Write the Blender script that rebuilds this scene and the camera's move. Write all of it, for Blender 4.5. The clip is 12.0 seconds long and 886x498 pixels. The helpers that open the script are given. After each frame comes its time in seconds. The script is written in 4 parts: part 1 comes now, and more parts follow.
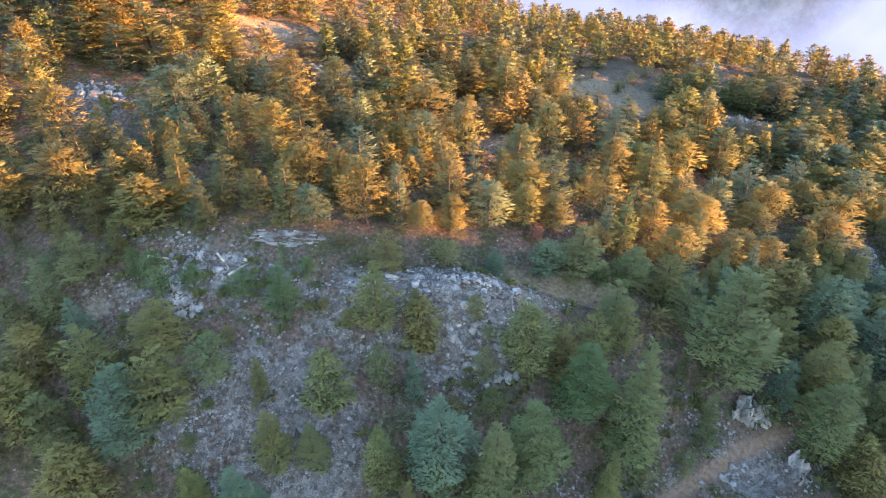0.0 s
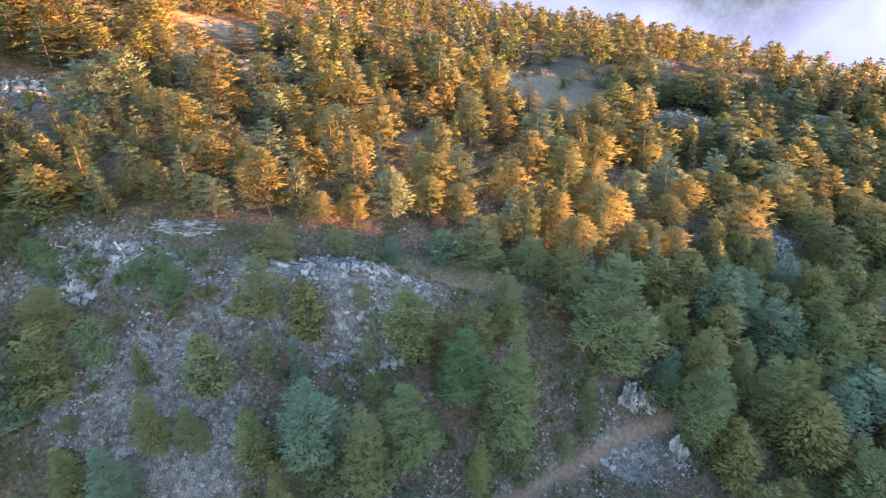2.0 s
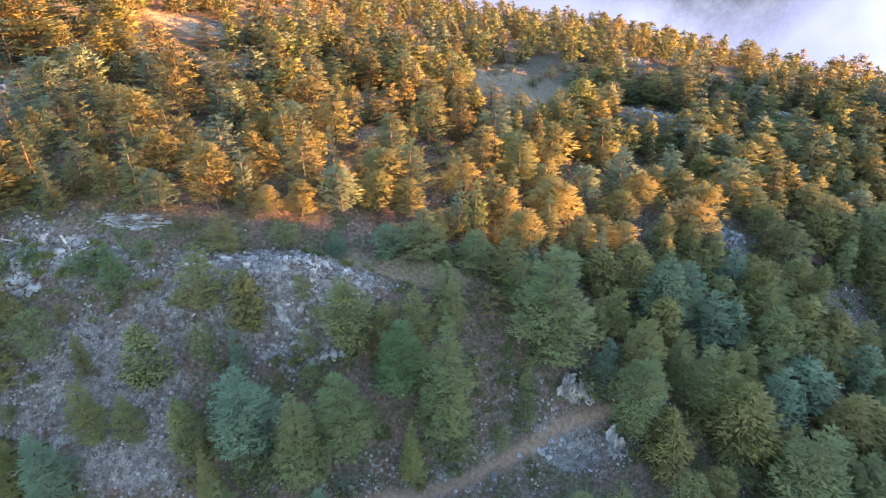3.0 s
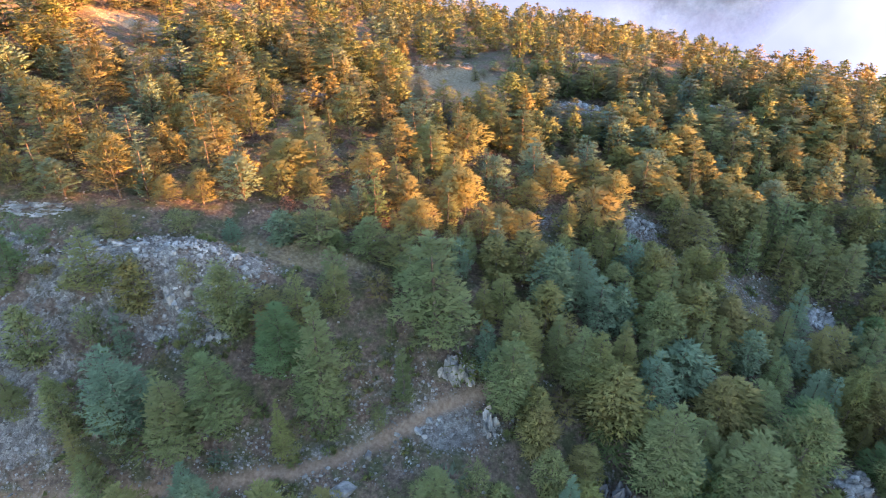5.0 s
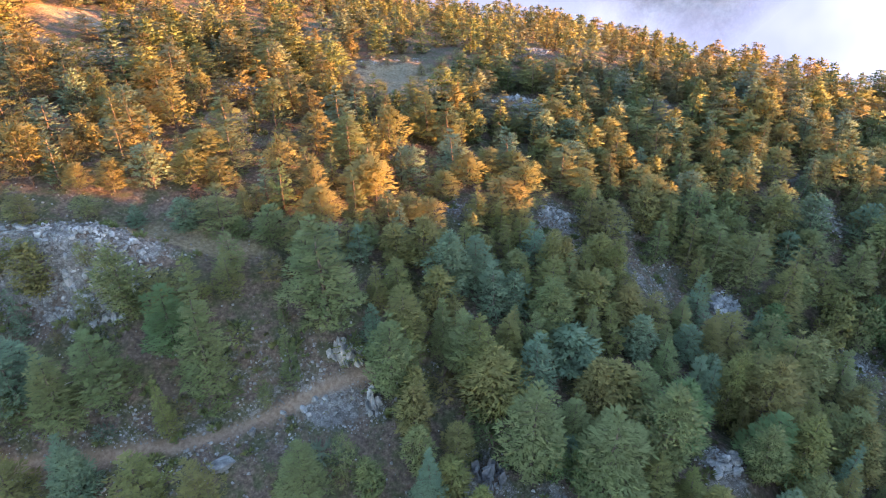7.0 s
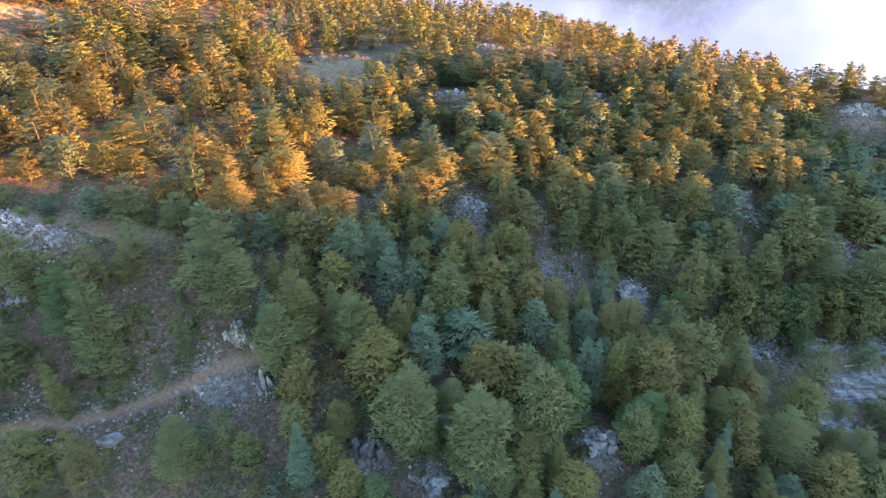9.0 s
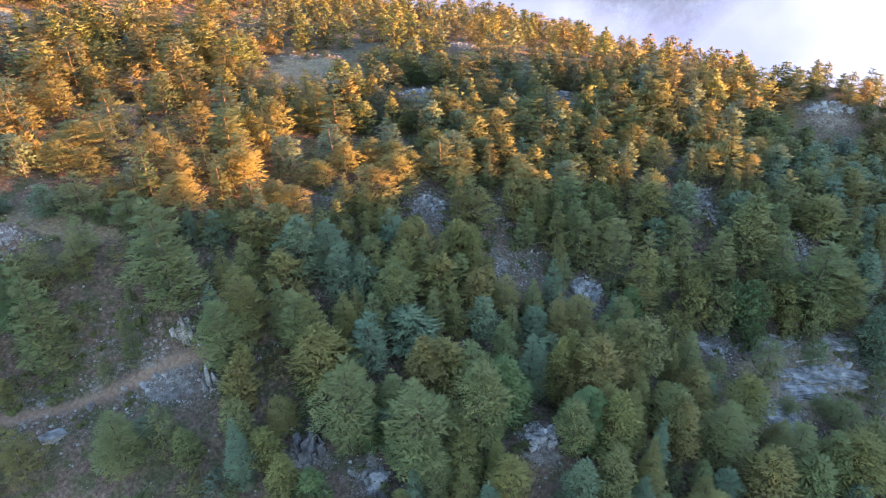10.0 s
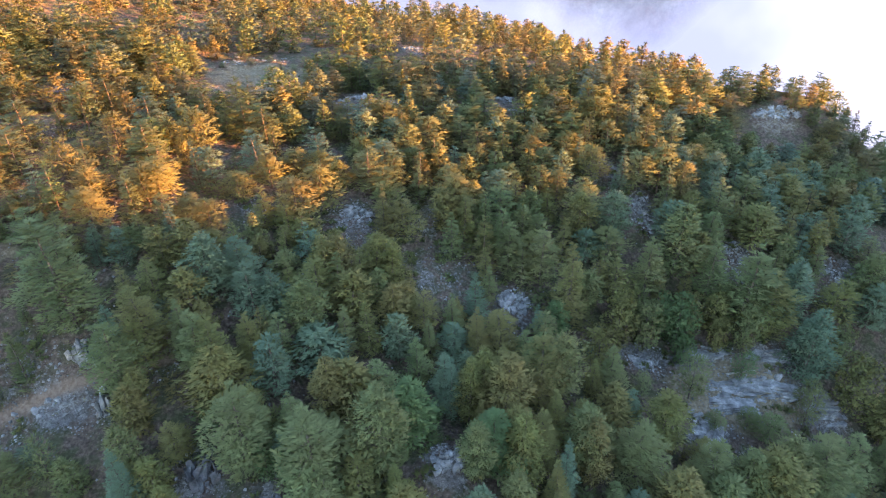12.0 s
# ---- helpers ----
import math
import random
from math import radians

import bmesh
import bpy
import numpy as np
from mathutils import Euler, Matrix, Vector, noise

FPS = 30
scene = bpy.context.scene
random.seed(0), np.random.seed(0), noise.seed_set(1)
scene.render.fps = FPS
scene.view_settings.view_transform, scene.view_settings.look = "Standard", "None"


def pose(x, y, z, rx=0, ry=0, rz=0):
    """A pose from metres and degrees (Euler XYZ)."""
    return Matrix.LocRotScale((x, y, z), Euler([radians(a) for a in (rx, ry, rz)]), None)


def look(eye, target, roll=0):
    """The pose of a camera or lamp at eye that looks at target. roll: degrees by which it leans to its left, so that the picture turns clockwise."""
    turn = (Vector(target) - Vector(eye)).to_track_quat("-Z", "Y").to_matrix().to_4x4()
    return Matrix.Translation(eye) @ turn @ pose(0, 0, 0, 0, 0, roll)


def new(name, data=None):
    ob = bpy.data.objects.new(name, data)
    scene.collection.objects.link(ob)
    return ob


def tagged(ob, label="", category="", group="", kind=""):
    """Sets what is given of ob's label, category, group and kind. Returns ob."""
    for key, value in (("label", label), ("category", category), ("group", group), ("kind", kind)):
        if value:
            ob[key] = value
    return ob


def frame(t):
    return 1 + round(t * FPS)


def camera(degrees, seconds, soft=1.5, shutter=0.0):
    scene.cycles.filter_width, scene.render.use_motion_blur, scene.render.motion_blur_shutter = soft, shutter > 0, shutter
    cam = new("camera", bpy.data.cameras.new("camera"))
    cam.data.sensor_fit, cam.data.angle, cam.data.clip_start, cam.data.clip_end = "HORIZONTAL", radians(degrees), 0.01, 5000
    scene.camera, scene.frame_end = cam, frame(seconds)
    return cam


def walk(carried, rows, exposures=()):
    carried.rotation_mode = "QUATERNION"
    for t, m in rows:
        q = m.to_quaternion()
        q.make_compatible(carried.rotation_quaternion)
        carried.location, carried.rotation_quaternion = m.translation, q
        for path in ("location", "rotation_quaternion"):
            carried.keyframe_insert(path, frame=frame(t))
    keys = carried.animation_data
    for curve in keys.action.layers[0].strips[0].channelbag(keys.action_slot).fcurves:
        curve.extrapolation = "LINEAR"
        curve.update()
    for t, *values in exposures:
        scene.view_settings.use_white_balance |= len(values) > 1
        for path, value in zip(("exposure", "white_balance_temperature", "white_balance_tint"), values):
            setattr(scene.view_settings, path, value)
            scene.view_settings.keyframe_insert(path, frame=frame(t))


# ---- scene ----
cam = camera(76.0, 12.0, soft=1.1, shutter=0.2)
EXPOSURE, KELVIN, TINT = 4.87, 6200, 20
METRES, EYE, TILT, LEAN, TURN = 75.0, 60.0, -30.0, 0.0, 0.0
ROWS = [
    (0.0, 0.0, 0.0, 0.0, 0.0, 0.0, -0.0),
    (0.5, 0.0377, -0.0034, -0.0031, 0.37, -0.04, -0.16),
    (1.0, 0.0767, -0.0071, -0.0066, 0.41, -0.02, -0.12),
    (1.5, 0.1161, -0.0113, -0.0109, 0.33, 0.02, -0.03),
    (2.0, 0.1569, -0.0158, -0.016, 0.34, 0.04, 0.03),
    (2.5, 0.1987, -0.0202, -0.0216, 0.34, 0.09, 0.1),
    (3.0, 0.2406, -0.0251, -0.027, 0.39, 0.1, 0.08),
    (5.0, 0.4161, -0.0449, -0.0479, 0.97, 0.08, 0.12),
    (5.5, 0.4605, -0.0504, -0.0531, 1.13, 0.08, 0.12),
    (6.0, 0.5046, -0.056, -0.0585, 1.23, 0.06, 0.08),
    (6.5, 0.5485, -0.0615, -0.0642, 1.42, 0.05, 0.08),
    (7.0, 0.5927, -0.0673, -0.0696, 1.7, 0.03, 0.01),
    (9.0, 0.7686, -0.0892, -0.0895, 2.29, -0.07, -0.02),
    (9.5, 0.8121, -0.0936, -0.0931, 2.17, -0.14, 0.08),
    (10.0, 0.8531, -0.0935, -0.0928, 2.21, -0.16, 0.12),
    (10.5, 0.8912, -0.0896, -0.0895, 2.16, -0.2, 0.17),
    (11.0, 0.9256, -0.0829, -0.084, 2.05, -0.2, 0.18),
    (11.5, 0.956, -0.0739, -0.0766, 1.78, -0.21, 0.39),
    (12.0, 0.982, -0.0626, -0.0679, 1.43, -0.22, 0.59),
]
walk(cam, [(t, pose(0, 0, EYE, TILT, LEAN, TURN) @ pose(METRES * x, METRES * y, METRES * z, 90 + pitch, roll, yaw)) for t, x, y, z, yaw, pitch, roll in ROWS],
     exposures=[(0, EXPOSURE, KELVIN, TINT), (12, EXPOSURE, KELVIN, TINT)])

# ---- light: a very low warm sun from the right, blue morning sky ----
SUN_AZIMUTH, SUN_ELEVATION = -4.0, 1.8          # degrees from the +x axis towards +y; above the horizon
sky_world = bpy.data.worlds.new("sky")
scene.world = sky_world
sky_world.use_nodes = True
sky_nodes = sky_world.node_tree.nodes
sky = sky_nodes.new("ShaderNodeTexSky")
sky.sky_type, sky.sun_disc = "NISHITA", False
sky.sun_elevation, sky.sun_rotation = radians(SUN_ELEVATION), radians(90 - SUN_AZIMUTH)
sky.altitude, sky.dust_density, sky.ozone_density = 1500, 1.0, 1.5
sky_world.node_tree.links.new(sky.outputs["Color"], sky_nodes["Background"].inputs["Color"])
sky_nodes["Background"].inputs["Strength"].default_value = 0.15

sun_lamp = bpy.data.lights.new("sun", "SUN")
sun_lamp.energy, sun_lamp.angle, sun_lamp.color = 3.05, radians(0.8), (1.0, 0.435, 0.12)
sun = new("sun", sun_lamp)
sun_way = Vector((math.cos(radians(SUN_AZIMUTH)) * math.cos(radians(SUN_ELEVATION)), math.sin(radians(SUN_AZIMUTH)) * math.cos(radians(SUN_ELEVATION)), math.sin(radians(SUN_ELEVATION))))
sun.matrix_world = look((150, 60, 200), Vector((150, 60, 200)) - sun_way)

# ---- materials ----
def material(name):
    m = bpy.data.materials.new(name)
    m.use_nodes = True
    m.node_tree.nodes.clear()
    return m, m.node_tree.nodes, m.node_tree.links


def node(nodes, kind, **values):
    n = nodes.new(kind)
    for key, value in values.items():
        n.inputs[key].default_value = value
    return n


def ramp(nodes, links, source, stops):
    r = nodes.new("ShaderNodeValToRGB")
    el = r.color_ramp.elements
    while len(el) < len(stops):
        el.new(0.5)
    for e, (p, c) in zip(el, stops):
        e.position, e.color = p, (*c, 1.0)
    links.new(source, r.inputs["Fac"])
    return r.outputs["Color"]


def noise_of(nodes, links, where, scale, detail=4.0, rough=0.55):
    n = node(nodes, "ShaderNodeTexNoise", Scale=scale, Detail=detail, Roughness=rough)
    links.new(where, n.inputs["Vector"])
    return n.outputs["Fac"]


def mixed(nodes, links, fac, a, b, blend="MIX"):
    m = nodes.new("ShaderNodeMix")
    m.data_type, m.blend_type = "RGBA", blend
    for socket, value in ((m.inputs["Factor"], fac), (m.inputs[6], a), (m.inputs[7], b)):
        if isinstance(value, (int, float)):
            socket.default_value = value
        elif isinstance(value, tuple):
            socket.default_value = (*value, 1.0)
        else:
            links.new(value, socket)
    return m.outputs[2]


def maths(nodes, links, op, a, b=0.0, clamp=False):
    m = nodes.new("ShaderNodeMath")
    m.operation, m.use_clamp = op, clamp
    for socket, value in zip(m.inputs, (a, b)):
        if isinstance(value, (int, float)):
            socket.default_value = value
        else:
            links.new(value, socket)
    return m.outputs[0]


def foliage(name, dark, light, second, through_light=0.26, tinted=False):
    """Needles or leaves: clump-to-clump and stand-to-stand variation, some light passing through."""
    m, n, l = material(name)
    where = n.new("ShaderNodeNewGeometry")
    info = n.new("ShaderNodeObjectInfo")
    island = where.outputs["Random Per Island"]
    base = mixed(n, l, maths(n, l, "ADD", maths(n, l, "MULTIPLY", island, 0.6), 0.16), dark, light)
    stand = ramp(n, l, noise_of(n, l, where.outputs["Position"], 0.16, 2.0), [(0.38, (0, 0, 0)), (0.62, (1, 1, 1))])
    each = maths(n, l, "MULTIPLY", info.outputs["Random"], 0.55)
    share = maths(n, l, "ADD", maths(n, l, "MULTIPLY", stand, 0.4), each, True)
    if tinted:                                       # joined woods carry the kind of each tree
        tint = n.new("ShaderNodeAttribute")
        tint.attribute_name = "tint"
        kinds = ramp(n, l, tint.outputs["Fac"], [(0.0, (0.125, 0.118, 0.036)), (0.35, (0.078, 0.100, 0.038)), (0.7, (0.135, 0.092, 0.034)), (1.0, (0.066, 0.106, 0.090))])
        base = mixed(n, l, 0.75, base, kinds)
    else:
        base = mixed(n, l, share, base, second)
    patch = noise_of(n, l, where.outputs["Position"], 1.3, 3.0)
    value = maths(n, l, "ADD", maths(n, l, "MULTIPLY", patch, 0.9), 0.55)
    hsv = node(n, "ShaderNodeHueSaturation")
    l.new(base, hsv.inputs["Color"])
    l.new(value, hsv.inputs["Value"])
    colour = hsv.outputs["Color"]
    bsdf = node(n, "ShaderNodeBsdfPrincipled", Roughness=0.62)
    bsdf.inputs["Specular IOR Level"].default_value = 0.08
    l.new(colour, bsdf.inputs["Base Color"])
    trans = n.new("ShaderNodeBsdfTranslucent")
    l.new(colour, trans.inputs["Color"])
    mix = n.new("ShaderNodeMixShader")
    mix.inputs[0].default_value = through_light
    l.new(bsdf.outputs[0], mix.inputs[1])
    l.new(trans.outputs[0], mix.inputs[2])
    out = n.new("ShaderNodeOutputMaterial")
    l.new(mix.outputs[0], out.inputs["Surface"])
    return m


def solid(name, colours, scale, roughness=0.9, bump=0.5, fine=9.0, island=0.0):
    """Stone, bark or earth: a ramp over coarse noise, darker and lighter grain, relief."""
    m, n, l = material(name)
    where = n.new("ShaderNodeNewGeometry")
    big = noise_of(n, l, where.outputs["Position"], scale, 5.0, 0.6)
    small = noise_of(n, l, where.outputs["Position"], scale * fine, 6.0, 0.65)
    colour = ramp(n, l, big, [(0.3 + 0.4 * i / max(1, len(colours) - 1), c) for i, c in enumerate(colours)])
    grain = maths(n, l, "ADD", maths(n, l, "MULTIPLY", small, 1.1), 0.45)
    if island:
        grain = maths(n, l, "MULTIPLY", grain, maths(n, l, "ADD", maths(n, l, "MULTIPLY", where.outputs["Random Per Island"], island), 1.0 - island / 2))
    hsv = node(n, "ShaderNodeHueSaturation")
    l.new(colour, hsv.inputs["Color"])
    l.new(grain, hsv.inputs["Value"])
    bsdf = node(n, "ShaderNodeBsdfPrincipled", Roughness=roughness)
    bsdf.inputs["Specular IOR Level"].default_value = 0.2
    l.new(hsv.outputs["Color"], bsdf.inputs["Base Color"])
    relief = node(n, "ShaderNodeBump", Strength=bump, Distance=0.08)
    l.new(small, relief.inputs["Height"])
    l.new(relief.outputs["Normal"], bsdf.inputs["Normal"])
    out = n.new("ShaderNodeOutputMaterial")
    l.new(bsdf.outputs[0], out.inputs["Surface"])
    return m


LEAF = {
    "g": foliage("needles_green", (0.070, 0.088, 0.034), (0.148, 0.178, 0.070), (0.146, 0.138, 0.056)),
    "t": foliage("needles_blue_green", (0.062, 0.094, 0.058), (0.130, 0.180, 0.112), (0.116, 0.144, 0.080)),
    "o": foliage("needles_olive", (0.090, 0.094, 0.030), (0.180, 0.182, 0.060), (0.152, 0.122, 0.046)),
    "b": foliage("leaves_fresh_green", (0.070, 0.108, 0.042), (0.128, 0.182, 0.073), (0.113, 0.149, 0.063), 0.4),
    "d": foliage("leaves_withered", (0.188, 0.095, 0.063), (0.256, 0.140, 0.094), (0.206, 0.125, 0.086)),
}
WOOD = foliage("wood_needles", (0.055, 0.085, 0.033), (0.154, 0.170, 0.072), (0.110, 0.100, 0.055), 0.26, True)
BARK = solid("bark", [(0.045, 0.033, 0.025), (0.080, 0.058, 0.044), (0.125, 0.094, 0.074)], 2.2, 0.95, 0.8)
LIMESTONE = solid("limestone", [(0.075, 0.071, 0.068), (0.165, 0.158, 0.152), (0.31, 0.298, 0.288)], 0.9, 0.9, 0.9, 7.0, 0.35)
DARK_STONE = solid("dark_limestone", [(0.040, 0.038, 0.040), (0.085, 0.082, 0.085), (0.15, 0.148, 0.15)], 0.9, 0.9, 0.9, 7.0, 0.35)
STONES = solid("loose_stones", [(0.090, 0.083, 0.077), (0.158, 0.149, 0.142), (0.243, 0.234, 0.225)], 0.35, 0.92, 0.4, 11.0, 0.7)
DRY_GRASS = foliage("dry_grass", (0.12, 0.10, 0.045), (0.22, 0.19, 0.09), (0.09, 0.10, 0.04))
CLIFF = solid("cliff_rock", [(0.16, 0.13, 0.12), (0.27, 0.22, 0.20), (0.36, 0.30, 0.27)], 0.045, 0.95, 1.0, 6.0)


def ground_material():
    """Scree, dry earth and thin turf, by what the ground carries at each place."""
    m, n, l = material("mountain_ground")
    where = n.new("ShaderNodeNewGeometry")
    pos = where.outputs["Position"]
    cover = n.new("ShaderNodeAttribute")
    cover.attribute_name = "cover"                  # red: scree, green: trodden path, blue: dry turf
    split = n.new("ShaderNodeSeparateColor")
    l.new(cover.outputs["Color"], split.inputs["Color"])
    mid, fine, grit = noise_of(n, l, pos, 0.45, 5.0, 0.6), noise_of(n, l, pos, 2.4, 5.0, 0.65), noise_of(n, l, pos, 9.0, 4.0, 0.7)
    earth = ramp(n, l, fine, [(0.30, (0.046, 0.032, 0.025)), (0.52, (0.102, 0.073, 0.056)), (0.72, (0.190, 0.146, 0.118))])
    turf = ramp(n, l, fine, [(0.30, (0.032, 0.036, 0.017)), (0.55, (0.068, 0.066, 0.034)), (0.75, (0.122, 0.108, 0.062))])
    shards = []
    for scale in (1.8, 5.5):
        cell = node(n, "ShaderNodeTexVoronoi", Scale=scale, Randomness=1.0)
        warped = n.new("ShaderNodeVectorMath")
        warped.operation = "ADD"
        l.new(pos, warped.inputs[0])
        wobble = node(n, "ShaderNodeTexNoise", Scale=scale * 1.7, Detail=2.0)
        l.new(pos, wobble.inputs["Vector"])
        l.new(wobble.outputs["Color"], warped.inputs[1])
        l.new(warped.outputs[0], cell.inputs["Vector"])
        tone = n.new("ShaderNodeSeparateColor")
        l.new(cell.outputs["Color"], tone.inputs["Color"])
        shards.append(tone.outputs["Red"])
    broken = maths(n, l, "ADD", maths(n, l, "MULTIPLY", shards[0], 0.28), maths(n, l, "ADD", maths(n, l, "MULTIPLY", shards[1], 0.34), maths(n, l, "MULTIPLY", grit, 0.55)))
    scree = ramp(n, l, broken, [(0.28, (0.036, 0.031, 0.028)), (0.50, (0.088, 0.079, 0.073)), (0.70, (0.155, 0.142, 0.133)), (0.90, (0.300, 0.280, 0.265))])
    ground = mixed(n, l, ramp(n, l, mid, [(0.44, (0, 0, 0)), (0.58, (1, 1, 1))]), earth, turf)
    stony = maths(n, l, "ADD", split.outputs["Red"], maths(n, l, "ADD", maths(n, l, "MULTIPLY", maths(n, l, "SUBTRACT", fine, 0.5), 1.5), maths(n, l, "MULTIPLY", maths(n, l, "SUBTRACT", mid, 0.5), 2.4)))
    ground = mixed(n, l, ramp(n, l, stony, [(0.42, (0, 0, 0)), (0.78, (1, 1, 1))]), ground, scree)
    dry = ramp(n, l, fine, [(0.30, (0.115, 0.084, 0.048)), (0.52, (0.190, 0.146, 0.090)), (0.72, (0.270, 0.222, 0.150))])
    patchy = maths(n, l, "ADD", split.outputs["Blue"], maths(n, l, "MULTIPLY", maths(n, l, "SUBTRACT", mid, 0.5), 1.6))
    ground = mixed(n, l, ramp(n, l, patchy, [(0.35, (0, 0, 0)), (0.8, (0.85, 0.85, 0.85))]), ground, dry)
    path = ramp(n, l, fine, [(0.3, (0.135, 0.088, 0.060)), (0.7, (0.240, 0.172, 0.126))])
    ground = mixed(n, l, split.outputs["Green"], ground, path)
    bsdf = node(n, "ShaderNodeBsdfPrincipled", Roughness=0.95)
    bsdf.inputs["Specular IOR Level"].default_value = 0.15
    l.new(ground, bsdf.inputs["Base Color"])
    relief = node(n, "ShaderNodeBump", Strength=0.9, Distance=0.15)
    l.new(broken, relief.inputs["Height"])
    l.new(relief.outputs["Normal"], bsdf.inputs["Normal"])
    out = n.new("ShaderNodeOutputMaterial")
    l.new(bsdf.outputs[0], out.inputs["Surface"])
    return m


GROUND = ground_material()


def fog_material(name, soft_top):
    """Morning mist that glows by itself, sunlight painted in: bright and warm towards the sun, lilac-blue away from it.
    """
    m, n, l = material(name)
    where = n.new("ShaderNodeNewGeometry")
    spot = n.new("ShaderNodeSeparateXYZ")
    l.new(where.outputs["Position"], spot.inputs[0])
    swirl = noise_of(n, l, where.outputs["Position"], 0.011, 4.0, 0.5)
    # painted sunlit side: the glow colour brightens towards the right
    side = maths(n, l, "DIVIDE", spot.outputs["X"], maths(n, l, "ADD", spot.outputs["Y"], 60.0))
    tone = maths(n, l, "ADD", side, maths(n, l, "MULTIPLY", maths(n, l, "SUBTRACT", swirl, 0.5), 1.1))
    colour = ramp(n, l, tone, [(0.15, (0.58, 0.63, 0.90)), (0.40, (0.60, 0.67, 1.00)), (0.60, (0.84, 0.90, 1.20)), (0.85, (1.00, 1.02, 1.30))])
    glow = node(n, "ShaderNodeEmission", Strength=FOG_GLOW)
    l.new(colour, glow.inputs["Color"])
    out = n.new("ShaderNodeOutputMaterial")
    # painted haze: the glowing sheet thins upwards in wisps and thickens to both sides
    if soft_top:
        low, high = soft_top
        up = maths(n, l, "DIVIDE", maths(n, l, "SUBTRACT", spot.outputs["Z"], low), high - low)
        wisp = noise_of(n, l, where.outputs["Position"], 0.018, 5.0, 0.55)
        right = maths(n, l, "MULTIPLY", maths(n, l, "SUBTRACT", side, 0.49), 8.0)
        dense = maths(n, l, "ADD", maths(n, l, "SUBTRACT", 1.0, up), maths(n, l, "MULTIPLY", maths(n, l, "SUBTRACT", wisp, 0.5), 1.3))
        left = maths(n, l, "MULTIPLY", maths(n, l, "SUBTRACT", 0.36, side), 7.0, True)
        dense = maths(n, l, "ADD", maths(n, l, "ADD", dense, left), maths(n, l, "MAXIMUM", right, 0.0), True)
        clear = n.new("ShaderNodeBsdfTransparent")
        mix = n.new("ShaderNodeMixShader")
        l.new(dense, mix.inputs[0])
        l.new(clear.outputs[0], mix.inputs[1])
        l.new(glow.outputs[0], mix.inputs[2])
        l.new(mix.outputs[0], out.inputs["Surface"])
    else:
        l.new(glow.outputs[0], out.inputs["Surface"])
    return m


# strength of the glow that stands in for sunlight in the fog
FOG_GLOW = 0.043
FOG = fog_material("glowing_valley_fog", None)
MIST = fog_material("glowing_thin_mist", (-3.0, 29.0))

# ---- the mountainside ----
SHAPE = np.array([26.491, -6.442, 3.849, 0.673, 3.067, 1.005, -0.406, -1.818, -3.187, 13.725, 1.004, -3.548, -1.684, 1.627, 1.029, -1.483, -4.278, -9.13, -5.589, 1.585, -4.76, -2.816])
# local swells and hollows: x, y, half-width in x and y, height
SWELLS = [(3, 47.5, 12, 3.2, 3.4), (73, 34, 5, 4, 3.2), (22, 36.5, 11, 4.5, -2.6), (100, 56, 9, 4, -1.8), (118, 54, 6, 5, 2.0), (-1, 42.5, 7, 3, -1.5), (140, 118, 16, 10, 2.5), (105, 235, 42, 30, 4.0), (99, 79, 15, 10, 1.4), (118, 70, 10, 8, 1.0), (64, 139, 18, 12, 1.8), (84, 104, 14, 9, 1.2), (45, 130, 9, 6, 1.5), (34, 116, 8, 5, -1.2)]
TRAIL = [(-22, 26.5), (-8, 28.5), (7.5, 30.3), (16.1, 32.3), (20.1, 34.2), (23.2, 36.0), (26.6, 37.6), (30.2, 39.2), (33.8, 40.3), (38, 41.6), (48, 46.5), (60, 52), (71, 55.6), (76, 57.6), (92, 57)]
# bare, stony places: x, y, half-width in x and y, strength
BARE = [(-19, 38, 10, 6, 1.0), (-11, 34, 6, 5, 1.0), (-24, 49, 9, 4, 0.9), (-6, 48, 12, 3.5, 0.75), (3, 48, 9, 3, 1.2), (2, 44, 6, 3.5, 1.0), (-33, 45, 5, 3, 0.6), (-10, 42, 9, 4, 0.6),
        (24, 39.5, 7, 4, 0.5), (32, 37.5, 5, 3, 0.9), (15, 33, 7, 4, 0.3), (33, 113, 12, 14, 0.9), (56, 102.5, 7, 5.5, 1.0), (6, 92.5, 5, 5, 1.0), (-46, 75, 6, 5, 0.9), (-40, 89, 6, 5, 0.7),
        (-28, 113, 8, 6, 0.6), (-17, 96, 6, 7, 0.7), (8, 80, 6, 5, 0.6), (100, 84, 4, 5, 0.8), (104, 77, 3, 5, 1.0), (117, 70, 3, 5, 0.8), (81.5, 57.5, 3.5, 4, 0.9), (72.5, 34, 3, 3, 1.0),
        (100, 55.5, 4, 2.5, 0.9), (114, 52, 11, 5, 1.0), (108, 56.5, 4, 2.5, 0.9), (125, 51, 4, 3, 0.8), (107, 46.5, 4, 4, 1.0), (120, 57.5, 5, 2, 0.9), (134, 69, 4, 6, 0.7), (59, 67, 5, 4.5, 0.8), (70, 70, 5, 4, 0.5), (71, 61, 6, 5, 0.5), (83, 103, 4, 5, 0.7),
        (138, 107, 5, 3.5, 1.0), (47, 31, 3, 3, 0.8), (-31, 111, 10, 3.0, 1.0), (-28, 95, 7, 3.5, 0.9), (63.6, 138, 4, 3, 0.9), (44.5, 67, 4, 2.5, 0.8), (54, 29.5, 2.5, 2.5, 0.9)]


# crest of an unseen spur towards the sun, added and shaped to shade the slope
SHADE_SPUR_Y = [-60, 10, 28, 34, 37, 42, 45, 48, 57, 62, 68, 84, 98, 106, 112, 150, 165, 200]
